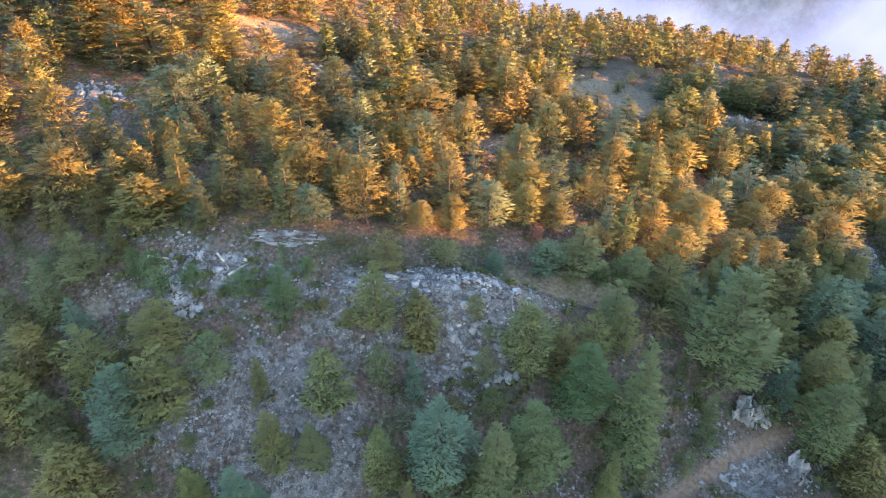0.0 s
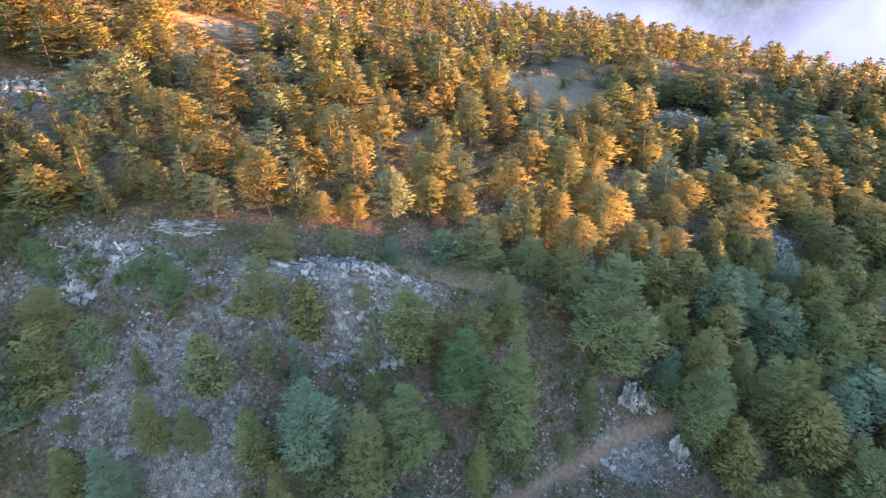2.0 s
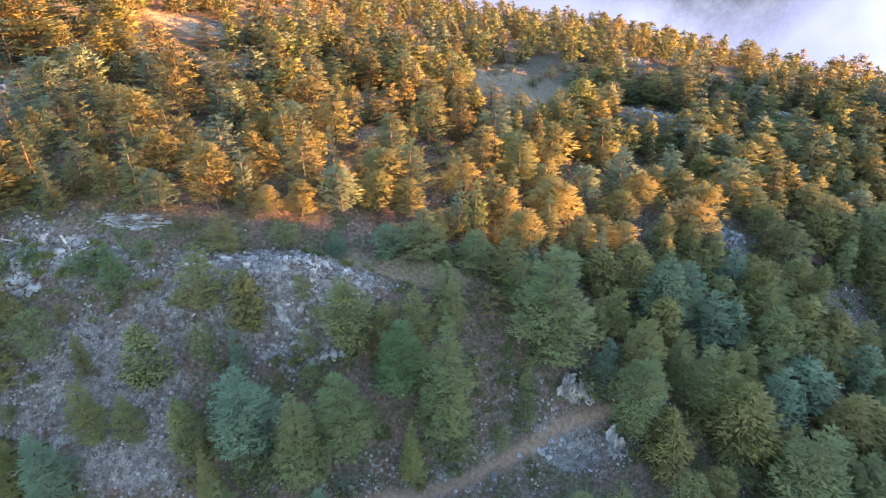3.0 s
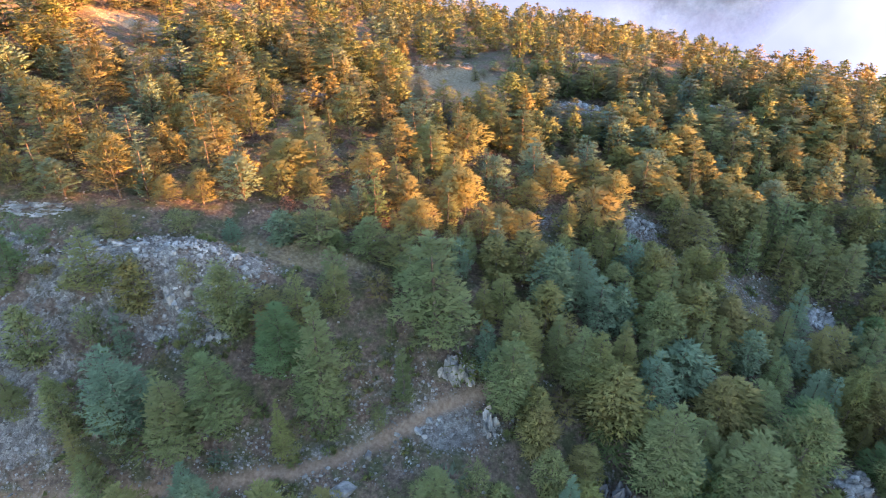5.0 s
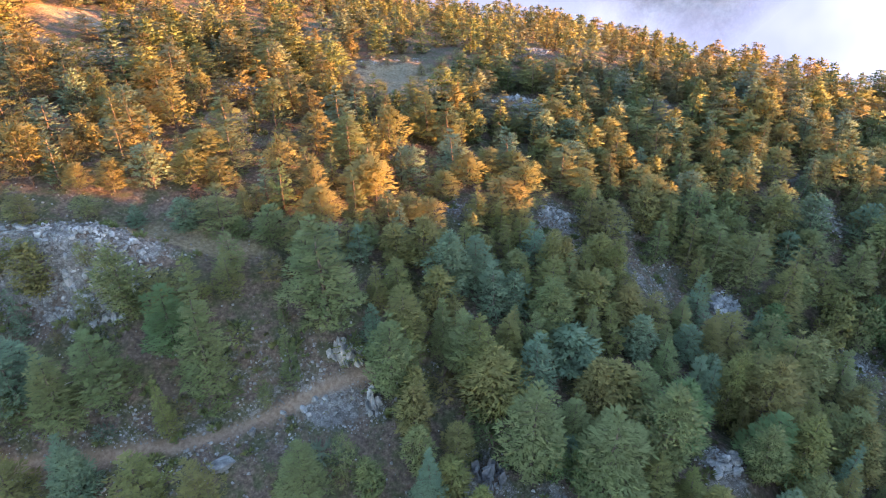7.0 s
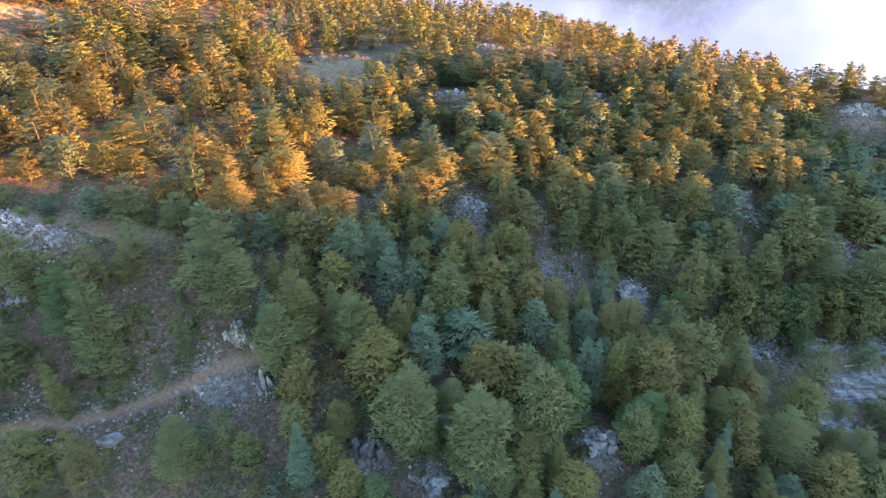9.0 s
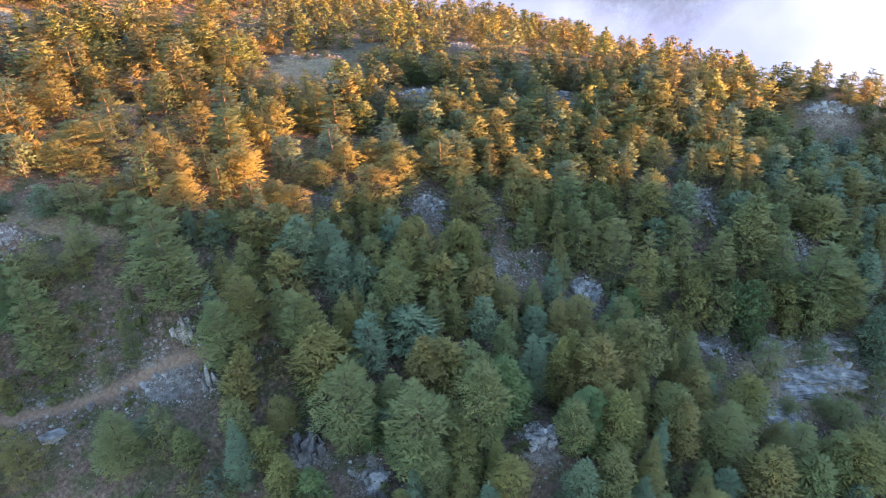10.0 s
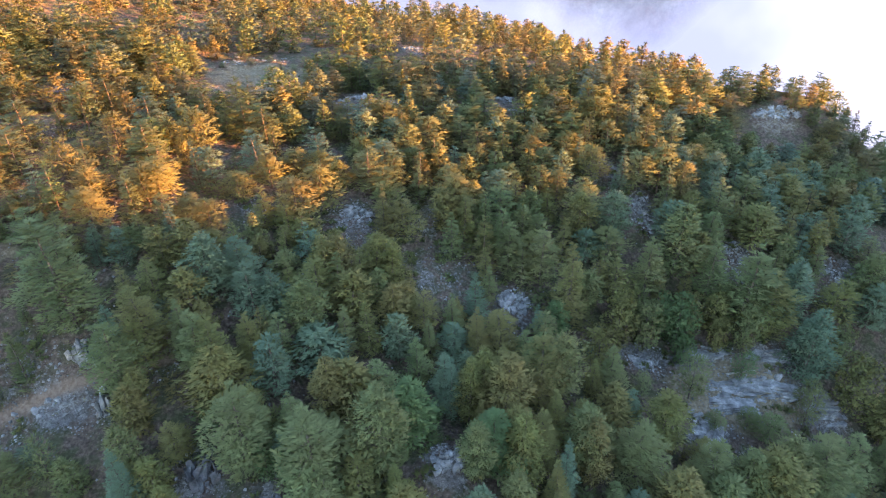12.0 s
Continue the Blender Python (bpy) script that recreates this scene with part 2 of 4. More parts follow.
SHADE_SPUR_Z = [78, 62, 50, 45, 40, 33, 30, 30.5, 31, 26, 26, 31, 29, 24, 18, 5, -30, -200]


# open ground where nothing but the listed trees and shrubs grows: x, y, half-width in x and y
GLADES = [(2, 52.5, 10, 2.6), (5.3, 56.5, 3.5, 2.5), (55.5, 98.5, 9, 6.5), (6, 89.5, 5, 5), (32, 108.5, 11, 17), (82.5, 99.5, 4, 6.5), (-17, 52, 5, 2.2), (80, 54, 4, 5), (99, 52, 5.5, 4.5), (115, 66, 4, 5), (-43, 71, 7, 6),
          (-31, 106, 9, 6), (-28, 97, 7, 5), (-17, 92, 6, 6.5), (-46, 100, 7, 6), (63, 134, 4.5, 6), (110, 49, 11, 9), (102, 71, 4.5, 6), (97, 76, 3.5, 4.5), (62, 62, 3, 3), (53, 26.5, 3, 3), (136, 103, 8, 7), (58, 65, 5, 4), (46.5, 27, 3, 4), (72, 29, 3, 4), (44.5, 64.5, 4, 3)]


def in_glade(x, y):
    return any(((x - gx) / rx) ** 2 + ((y - gy) / ry) ** 2 < 1 for gx, gy, rx, ry in GLADES)


def growth(x, y):
    """How well trees grow: tall on the shoulder above the gully, low in the hollow behind it and on the crest."""
    tall = math.exp(-(((x - 106) / 15) ** 4 + ((y - 86) / 20) ** 4))
    low = math.exp(-(((x - 68) / 22) ** 4 + ((y - 97) / 24) ** 4))
    crest = math.exp(-(((x - 146) / 18) ** 4 + ((y - 114) / 14) ** 4))
    return 1 + 0.20 * tall - 0.12 * low - 0.30 * crest


# dry, sandy turf: x, y, half-width in x and y, strength
DRY = [(33, 113, 12, 13, 1.0), (-31, 111, 11, 4, 1.0), (-28, 95, 8, 5, 1.0), (-46, 100, 7, 6, 0.8), (112, 51.5, 10, 5, 1.2), (-33, 45, 5, 3, 0.45), (12, 52, 10, 2.5, 0.9), (138, 107, 6, 4, 0.6), (8, 81, 6, 5, 0.6)]


def dryness(x, y):
    return sum(k * np.exp(-(((x - dx) / rx) ** 2 + ((y - dy) / ry) ** 2) ** 2) for dx, dy, rx, ry, k in DRY)


def bend(u, k):
    return k * np.logaddexp(0.0, u / k)


def land(x, y):
    """The height of the mountainside without its small relief."""
    x, y = np.asarray(x, float), np.asarray(y, float)
    across = (np.clip(x, -62, 158) - 40) / 60.0
    along = np.clip(y, -40, 300)
    rows = [np.ones_like(along), (along - 60) / 50, bend(52 - along, 4) / 20, bend(68 - along, 6) / 20, bend(90 - along, 10) / 30, bend(along - 140, 15) / 40]
    h, i = 0.0 * x, 0
    for k, row in enumerate(rows):
        for p in range(4 if k < 5 else 2):
            h = h + SHAPE[i] * row * across ** p
            i += 1
    for sx, sy, rx, ry, a in SWELLS:
        h = h + a * np.exp(-((x - sx) / rx) ** 2 - ((y - sy) / ry) ** 2)
    # beyond the crest the land drops away into the valley, and to the right it falls off
    h = h - 0.52 * bend(y - (246.8 -0.66 * (x - 80)), 10)
    h = h - 0.332 * bend(x - 113.9 - 0.43 * (y - 110), 5) / (1 + np.exp(np.minimum(40, (84 - y) / 6)))
    h = h + 10.6 * np.exp(-((x - 150.6) / 18) ** 2 - ((y - 112.5) / 14) ** 2)
    # the added, unseen spur to the right that keeps the lower slope in shade
    shade_spur = np.interp(y, SHADE_SPUR_Y, SHADE_SPUR_Z)
    h = np.maximum(h, shade_spur * np.exp(-((x - 255) / 40) ** 4) - 60 * (1 - np.exp(-((x - 255) / 40) ** 4)))
    far = np.hypot(np.maximum(0, np.abs(x - 50) - 260), np.maximum(0, np.abs(y - 110) - 210))
    return np.maximum(h, -180) - 0.35 * far * (far < 400) - 140 * (far >= 400)


def near_trail(x, y):
    best = np.full(np.shape(x), 1e9)
    for (ax, ay), (bx, by) in zip(TRAIL, TRAIL[1:]):
        u = np.clip(((x - ax) * (bx - ax) + (y - ay) * (by - ay)) / ((bx - ax) ** 2 + (by - ay) ** 2), 0, 1)
        best = np.minimum(best, np.hypot(x - ax - u * (bx - ax), y - ay - u * (by - ay)))
    return best


def bareness(x, y):
    b = 0.0 * np.asarray(x, float)
    for bx, by, rx, ry, s in BARE:
        b = b + s * np.exp(-(((x - bx) / rx) ** 2 + ((y - by) / ry) ** 2) ** 2)
    return b


def relief(x, y, b):
    """Small relief of one place: ledges where rock is bare, hummocks elsewhere."""
    v = 0.55 * noise.fractal((x * 0.16, y * 0.16, 3.1), 0.9, 2.0, 4)
    v += min(1.0, b) * 0.55 * abs(noise.fractal((x * 0.45, y * 0.6, 7.7), 0.8, 2.1, 4))
    return v


def height(x, y):
    return float(land(x, y)) + relief(x, y, float(bareness(x, y))) * float(np.clip(near_trail(x, y) - 0.4, 0, 1))


def steps_of(pairs):
    """Grid lines: from each stop to the next at its spacing."""
    out = []
    for (a, gap), (b, _) in zip(pairs, pairs[1:]):
        out += list(np.linspace(a, b, max(1, round((b - a) / gap)), endpoint=False))
    return np.array(out + [pairs[-1][0]])


def build_ground():
    xs = steps_of([(-4000, 600), (-400, 60), (-110, 4), (-45, 0.6), (128, 1.2), (175, 5), (330, 60), (700, 500), (4000, 1)])
    ys = steps_of([(-4000, 600), (-400, 60), (-40, 5), (15, 0.6), (64, 1.0), (130, 2.0), (230, 6), (330, 60), (700, 500), (4000, 1)])
    gx, gy = np.meshgrid(xs, ys)
    z, b, d = land(gx, gy), bareness(gx, gy), near_trail(gx, gy)
    calm = np.clip(d - 0.4, 0, 1)
    verts, nx = [], len(xs)
    for j in range(len(ys)):
        for i in range(nx):
            x, y = gx[j, i], gy[j, i]
            extra = relief(x, y, b[j, i]) * calm[j, i] if -120 < x < 200 and -40 < y < 260 else 0.0
            verts.append((x, y, z[j, i] + extra - 0.12 * max(0.0, 1 - d[j, i])))
    faces = [(j * nx + i, j * nx + i + 1, (j + 1) * nx + i + 1, (j + 1) * nx + i) for j in range(len(ys) - 1) for i in range(nx - 1)]
    mesh = bpy.data.meshes.new("ground")
    mesh.from_pydata(verts, [], faces)
    mesh.polygons.foreach_set("use_smooth", [True] * len(faces))
    cover = mesh.color_attributes.new("cover", "FLOAT_COLOR", "POINT")
    path = np.clip(1.5 - d / 0.68, 0, 1) * np.clip((44 - gx) / 5, 0, 1)
    flat = np.stack([np.clip(0.82 * b, 0, 0.85).ravel(), path.ravel(), np.clip(dryness(gx, gy), 0, 1).ravel(), 0 * z.ravel() + 1], 1)
    cover.data.foreach_set("color", flat.ravel())
    mesh.materials.append(GROUND)
    return tagged(new("ground", mesh), "steep mountain slope of grey limestone scree, dry earth and thin turf", "ground", kind="structure")


build_ground()

# ---- the fog in the valley and the cliff beyond it ----
def build_sheet(name, point, nu, nv, mat, label, category):
    verts = [point(i / nu, j / nv) for j in range(nv + 1) for i in range(nu + 1)]
    faces = [(j * (nu + 1) + i, j * (nu + 1) + i + 1, (j + 1) * (nu + 1) + i + 1, (j + 1) * (nu + 1) + i) for j in range(nv) for i in range(nu)]
    mesh = bpy.data.meshes.new(name)
    mesh.from_pydata(verts, [], faces)
    mesh.polygons.foreach_set("use_smooth", [True] * len(faces))
    mesh.materials.append(mat)
    return tagged(new(name, mesh), label, category, kind="structure")


def cliff_point(u, v):
    x, z = 85 + 170 * u, -60 + 190 * v
    y = 392 - 0.38 * (x - 85) + 70 * v + 9 * noise.fractal((x * 0.018, z * 0.016, 1.0), 0.8, 2.0, 7)
    return x, y, z


build_sheet("backdrop_cliff", cliff_point, 120, 90, CLIFF, "weathered brown cliff half hidden in morning mist", "cliff")
build_sheet("backdrop_fog", lambda u, v: (-900 + 2600 * u, 640 + 500 * (u - 0.4) ** 2, -240 + 700 * v), 24, 8, FOG, "glowing bank of bright white morning fog filling the valley", "fog")
# veil of self-glowing haze set between the ridge and the cliff
build_sheet("backdrop_mist", lambda u, v: (-80 + 520 * u, 285 + 20 * math.sin(4 * u), -120 + 200 * v), 24, 8, MIST, "glowing sheet of thin lilac mist drifting before the far cliff", "fog")

# ---- plants ----
def mesh_of(name, verts, faces, mat, smooth=False):
    mesh = bpy.data.meshes.new(name)
    mesh.from_pydata(verts, [], faces)
    if smooth:
        mesh.polygons.foreach_set("use_smooth", [True] * len(faces))
    mesh.materials.append(mat)
    return mesh


def softened(verts, faces, outward=None):
    """Crown shading as a whole: normals that lean outwards and up, with every clump wound to face that way."""
    v, f = np.array(verts), np.array(faces)
    low, high = v[:, 2].min(), v[:, 2].max()
    middle = v[f].mean(1)
    own = np.cross(v[f[:, 1]] - v[f[:, 0]], v[f[:, 2]] - v[f[:, 0]])
    own /= np.linalg.norm(own, axis=1)[:, None] + 1e-9
    reach = np.hypot(v[:, 0], v[:, 1]).max()
    lean = np.stack([middle[:, 0] / reach, middle[:, 1] / reach, 0.25 + 0.65 * (middle[:, 2] - low) / (high - low)], 1)
    lean /= np.linalg.norm(lean, axis=1)[:, None]
    if outward is not None:
        lean = lean * 0.45 + np.array(outward)
        lean[:, 2] += 0.15
        lean /= np.linalg.norm(lean, axis=1)[:, None] + 1e-9
    away = (own * lean).sum(1) < 0
    own[away] *= -1
    f[away] = f[away][:, ::-1]
    blend = own * 0.4 + lean
    blend /= np.linalg.norm(blend, axis=1)[:, None]
    per = np.zeros_like(v)
    for k in range(3):
        np.add.at(per, f[:, k], blend)
    return v, f, per / (np.linalg.norm(per, axis=1)[:, None] + 1e-9)


def crown_mesh(name, crown, mat):
    v, f, normals = softened(*crown)
    mesh = bpy.data.meshes.new(name)
    mesh.from_pydata(v.tolist(), [], f.tolist(), shade_flat=False)
    mesh.materials.append(mat)
    mesh.normals_split_custom_set_from_vertices(normals.tolist())
    return mesh


def limb(verts, faces, a, b, ra, rb, sides=5):
    """A tapered round piece of wood from a to b."""
    a, b = Vector(a), Vector(b)
    turn = (b - a).to_track_quat("Z", "Y")
    first = len(verts)
    for end, r in ((a, ra), (b, rb)):
        for k in range(sides):
            w = 2 * math.pi * k / sides
            verts.append(tuple(end + turn @ Vector((r * math.cos(w), r * math.sin(w), 0))))
    for k in range(sides):
        faces.append((first + k, first + (k + 1) % sides, first + sides + (k + 1) % sides, first + sides + k))
    faces.append(tuple(first + sides + k for k in range(sides)))


def sprig(verts, faces, at, way, up, length, width):
    """One clump of needles: a slim kite, a little folded along its middle."""
    way = Vector(way).normalized()
    side = way.cross(Vector(up)).normalized()
    lift = side.cross(way)
    i = len(verts)
    at = Vector(at)
    verts += [tuple(at), tuple(at + way * length * 0.45 + side * width - lift * width * 0.35), tuple(at + way * length), tuple(at + way * length * 0.45 - side * width - lift * width * 0.35)]
    faces += [(i, i + 1, i + 2), (i, i + 2, i + 3)]


def spray(verts, faces, at, way, up, length, width):
    """One tuft of needles: a slim blade that narrows to its tip."""
    way = Vector(way).normalized()
    side = way.cross(Vector(up)).normalized() * width
    i, at = len(verts), Vector(at)
    verts += [tuple(at - side), tuple(at + side), tuple(at + way * length)]
    faces.append((i, i + 1, i + 2))


def trunk_parts(rng, h, r, lean=0.03):
    verts, faces, spine = [], [], []
    x = y = 0.0
    n = 6
    for k in range(n + 1):
        spine.append(Vector((x, y, h * 0.95 * k / n - (0.5 if k == 0 else 0))))
        x += rng.uniform(-lean, lean) * h / n * 2
        y += rng.uniform(-lean, lean) * h / n * 2
    for k in range(n - 1):
        limb(verts, faces, spine[k], spine[k + 1], r * (1 - k / n) + 0.012, r * (1 - (k + 1) / n) * 0.9 + 0.008, 6)
    return verts, faces, spine


def spine_at(spine, s):
    u = max(0.0, min(0.999, s)) * (len(spine) - 1)
    k = int(u)
    return spine[k].lerp(spine[k + 1], u - k)


def layered_tree(seed, h, r, whorls, per, sprigs, low, shape, size, rise=0.12, plate=0.06):
    """A conifer of tiered boughs: each bough a flat fan of needle clumps. Returns trunk and crown as (verts, faces)."""
    rng = random.Random(seed)
    tv, tf, spine = trunk_parts(rng, h, 0.017 * h)
    cv, cf = [], []
    for w in range(whorls):
        s = low + (0.97 - low) * ((w + rng.uniform(-0.3, 0.3)) / (whorls - 1))
        reach = r * shape(min(1.0, max(0.0, (s - low) / (1 - low))))
        turn = rng.uniform(0, 6.28)
        boughs = max(3, round(per * (0.55 + 0.45 * reach / r)))
        for b in range(boughs):
            a = turn + 6.283 * (b + rng.uniform(-0.35, 0.35)) / boughs
            swell = 1 + 0.42 * noise.noise((math.cos(a) * 1.1, math.sin(a) * 1.1, s * 3.0 + seed * 7.7))
            length = reach * rng.uniform(0.66, 1.12) * swell
            base = spine_at(spine, s + rng.uniform(-0.03, 0.03))
            tilt = rise + 0.5 * max(0.0, s - 0.75) + rng.uniform(-0.10, 0.10)
            out = Vector((math.cos(a), math.sin(a), tilt))
            side = Vector((-math.sin(a), math.cos(a), 0))
            if length > 1.1:
                limb(tv, tf, base, base + out * length * 0.8, 0.005 * h * (1 - s) + 0.008, 0.006, 3)
            count = max(5, round(sprigs * length / r))
            for _ in range(count):
                u = 0.03 + 0.97 * rng.random() ** 0.72
                spread = (0.10 + 0.40 * math.sin(min(1, u * 1.05) * 2.6)) * length * 0.78
                v = rng.uniform(-1, 1)
                p = base + out * (length * u) + side * (v * spread) + Vector((0, 0, -0.12 * length * u * u - 0.05 * abs(v) * length + rng.uniform(-1, 1) * plate * (0.6 + 0.3 * length)))
                way = out * (0.8 - 0.3 * abs(v)) + side * (v * 0.7 + rng.uniform(-1.0, 1.0)) + Vector((0, 0, rng.uniform(-0.15, 0.40)))
                up = Vector((rng.uniform(-0.6, 0.6), rng.uniform(-0.6, 0.6), 1))
                q = size * rng.uniform(0.6, 1.4)
                spray(cv, cf, p, way, up, q * 1.15, q * 0.20)
    for _ in range(16):
        p = spine_at(spine, rng.uniform(0.88, 1.0))
        spray(cv, cf, p, (rng.uniform(-1, 1), rng.uniform(-1, 1), rng.uniform(0.1, 1)), (rng.uniform(-1, 1), rng.uniform(-1, 1), 0.6), size * 0.7, size * 0.15)
    return (tv, tf), (cv, cf)


def clumped_tree(seed, h, r, lumps, sprigs, low, flat, size, stem=0.022, umbrella=True, broad=False):
    """A pine or leafy tree: limbs that end in rounded clumps of foliage. Returns trunk and crown."""
    rng = random.Random(seed)
    tv, tf, spine = trunk_parts(rng, h * 0.92, stem * h, 0.06)
    cv, cf = [], []
    for k in range(lumps):
        s = low + (1 - low) * ((k + 0.5) / lumps)
        wide = math.sqrt(max(0.05, 1 - (2 * (s - low) / (1 - low) - (0.75 if umbrella else 0.9)) ** 2)) if umbrella else math.sin(0.35 + 2.5 * (s - low) / (1 - low))
        a = k * 2.4 + rng.uniform(-0.5, 0.5)
        off = r * wide * rng.uniform(0.35, 0.72)
        c = spine_at(spine, s * 0.98) + Vector((math.cos(a) * off, math.sin(a) * off, rng.uniform(0, 0.06) * h))
        lump = r * rng.uniform(0.42, 0.62) * (0.6 + 0.4 * wide)
        root = spine_at(spine, max(0.1, s - 0.14))
        limb(tv, tf, root, c, 0.006 * h * (1.1 - s) + 0.012, 0.008, 4)
        for _ in range(sprigs):
            d = Vector((rng.gauss(0, 1), rng.gauss(0, 1), rng.gauss(0.25, 1))).normalized()
            p = c + Vector((d.x * lump, d.y * lump, d.z * lump * flat)) * (0.45 + 0.55 * rng.random() ** 0.5)
            if broad:
                way = d + Vector((rng.uniform(-0.6, 0.6), rng.uniform(-0.6, 0.6), rng.uniform(-0.1, 0.7)))
                up = Vector((rng.uniform(-1, 1), rng.uniform(-1, 1), rng.uniform(-0.2, 1)))
            else:
                way = Vector((d.x + 0.4 * math.cos(a) + rng.uniform(-0.5, 0.5), d.y + 0.4 * math.sin(a) + rng.uniform(-0.5, 0.5), 0.25 * d.z + rng.uniform(-0.1, 0.35)))
                up = Vector((rng.uniform(-0.4, 0.4) + 0.3 * d.x, rng.uniform(-0.4, 0.4) + 0.3 * d.y, 1))
            q = size * rng.uniform(0.6, 1.4)
            (sprig if broad else spray)(cv, cf, p, way, up, q * (1 if broad else 1.15), q * (0.42 if broad else 0.18))
    return (tv, tf), (cv, cf)


def lobed_tree(seed, h, r, lobes, sprigs, low, shape, size, flat=0.5, wide=0.21):
    """A full-crowned conifer: uneven lobes of foliage on short limbs, set round the stem from low down to the tip."""
    rng = random.Random(seed)
    tv, tf, spine = trunk_parts(rng, h * 0.97, 0.017 * h, 0.04)
    cv, cf, outward = [], [], []
    for k in range(lobes):
        p = ((k + rng.uniform(0.1, 0.9)) / lobes) ** 1.15
        s = low + (0.98 - low) * p
        reach = r * shape(p)
        a = k * 2.4 + rng.uniform(-0.6, 0.6)
        lobe = min(reach * 0.8, r * rng.uniform(0.30, 0.52)) + 0.06 * r
        off = max(0.0, reach - lobe) * rng.uniform(0.75, 1.3)
        c = spine_at(spine, s) + Vector((math.cos(a) * off, math.sin(a) * off, rng.uniform(-0.02, 0.05) * h))
        limb(tv, tf, spine_at(spine, max(0.05, s - 0.08)), c, 0.008 * h * (1.1 - s) + 0.012, 0.012, 3)
        turn, deep = rng.uniform(0, 3.14), flat * rng.uniform(0.7, 1.3)
        for _ in range(max(12, round(sprigs * (lobe / (0.4 * r)) ** 2))):
            d = Vector((rng.gauss(0, 1), rng.gauss(0, 1), rng.gauss(0.35, 0.9))).normalized()
            swell = 0.80 + 0.5 * noise.noise((d.x * 1.6 + k * 3.1, d.y * 1.6, d.z * 1.6 + seed))
            q = d * lobe * swell * (0.35 + 0.65 * rng.random() ** 0.4)
            at = c + Vector((q.x * (1 + 0.2 * math.cos(turn)), q.y * (1 - 0.2 * math.cos(turn)), q.z * deep))
            way = Vector((d.x + 0.35 * math.cos(a) + rng.uniform(-0.7, 0.7), d.y + 0.35 * math.sin(a) + rng.uniform(-0.7, 0.7), 0.35 * d.z + rng.uniform(-0.15, 0.5)))
            up = Vector((rng.uniform(-0.6, 0.6) + 0.4 * d.x, rng.uniform(-0.6, 0.6) + 0.4 * d.y, 0.9))
            b = size * rng.uniform(0.55, 1.35)
            spray(cv, cf, at, way, up, b, b * wide)
            outward.append((d.x, d.y, d.z))
    for _ in range(14):
        outward.append((0, 0, 1))
        spray(cv, cf, spine_at(spine, rng.uniform(0.9, 1.0)), (rng.uniform(-1, 1), rng.uniform(-1, 1), rng.uniform(0.2, 1.2)), (rng.uniform(-1, 1), rng.uniform(-1, 1), 0.6), size * 0.9, size * 0.2)
    return (tv, tf), (cv, cf, outward)


def table(p):
    return max(0.32, max(0.0, 1 - p ** 3.5) ** 0.8) * min(1.0, 0.55 + p)


def egg(p):
    return max(0.10, max(0.0, 1 - p ** 1.9) ** 0.7) * min(1.0, 0.7 + 1.2 * p)


def cone(p):
    return max(0.06, (1 - p) ** 0.85) * min(1.0, 0.62 + 2.2 * p)


def dome(p):
    return max(0.08, max(0.0, 1 - p ** 1.7) ** 0.75) * min(1.0, 0.6 + 1.7 * p)


def spire(p):
    return max(0.05, (1 - p) ** 0.7) * 0.9


def makers_of(full):
    """The models: nominal height and radius of each, then its makers; the brow's trees take fewer, larger needle clumps."""
    k, q = (0.98, 0.89) if full else (0.60, 1.08)

    def n(count):
        return round(count * k)

    return {
        "C": (11.0, 2.9, [lambda i=i: layered_tree(10 + i, 11, 3.2, 12, 8, n(96), 0.08, dome, 0.40 * q, 0.12) for i in range(6)]),
        "c": (7.0, 2.2, [lambda i=i: layered_tree(20 + i, 7, 2.5, 9, 7, n(66), 0.06, dome, 0.36 * q, 0.12) for i in range(6)]),
        "M": (12.0, 3.0, [lambda i=i: lobed_tree(210 + i, 12, 3.5, 36, n(125), 0.10, (egg, dome, table)[i % 3], 0.42 * q, 0.5) for i in range(6)]),
        "m": (7.0, 2.0, [lambda i=i: lobed_tree(230 + i, 7, 2.4, 22, n(88), 0.08, (egg, dome, table)[i % 3], 0.40 * q, 0.5) for i in range(6)]),
        "F": (11.5, 2.6, [lambda i=i: layered_tree(30 + i, 11.5, 2.9, 16, 9, n(82), 0.04, cone, 0.36 * q, 0.04, 0.10) for i in range(4)]),
        "f": (7.0, 1.7, [lambda i=i: layered_tree(40 + i, 7, 2.0, 12, 7, n(60), 0.04, cone, 0.33 * q, 0.08, 0.10) for i in range(4)]),
        "p": (6.5, 2.3, [lambda i=i: clumped_tree(50 + i, 6.5, 2.5, 20, n(125), 0.16, 0.26, 0.40 * q) for i in range(6)]),
        "j": (6.0, 1.0, [lambda i=i: layered_tree(60 + i, 6, 1.15, 14, 7, n(34), 0.03, spire, 0.30 * q, 0.5) for i in range(3)]),
        "s": (3.0, 1.5, [lambda i=i: clumped_tree(70 + i, 3.0, 1.5, 10, n(115), 0.12, 0.8, 0.25 * q, 0.02, False) for i in range(4)]),
        "b": (6.5, 1.8, [lambda i=i: clumped_tree(80 + i, 6.5, 1.9, 18, n(110), 0.10, 0.9, 0.25 * q, 0.016, False, True) for i in range(3)]),
    }


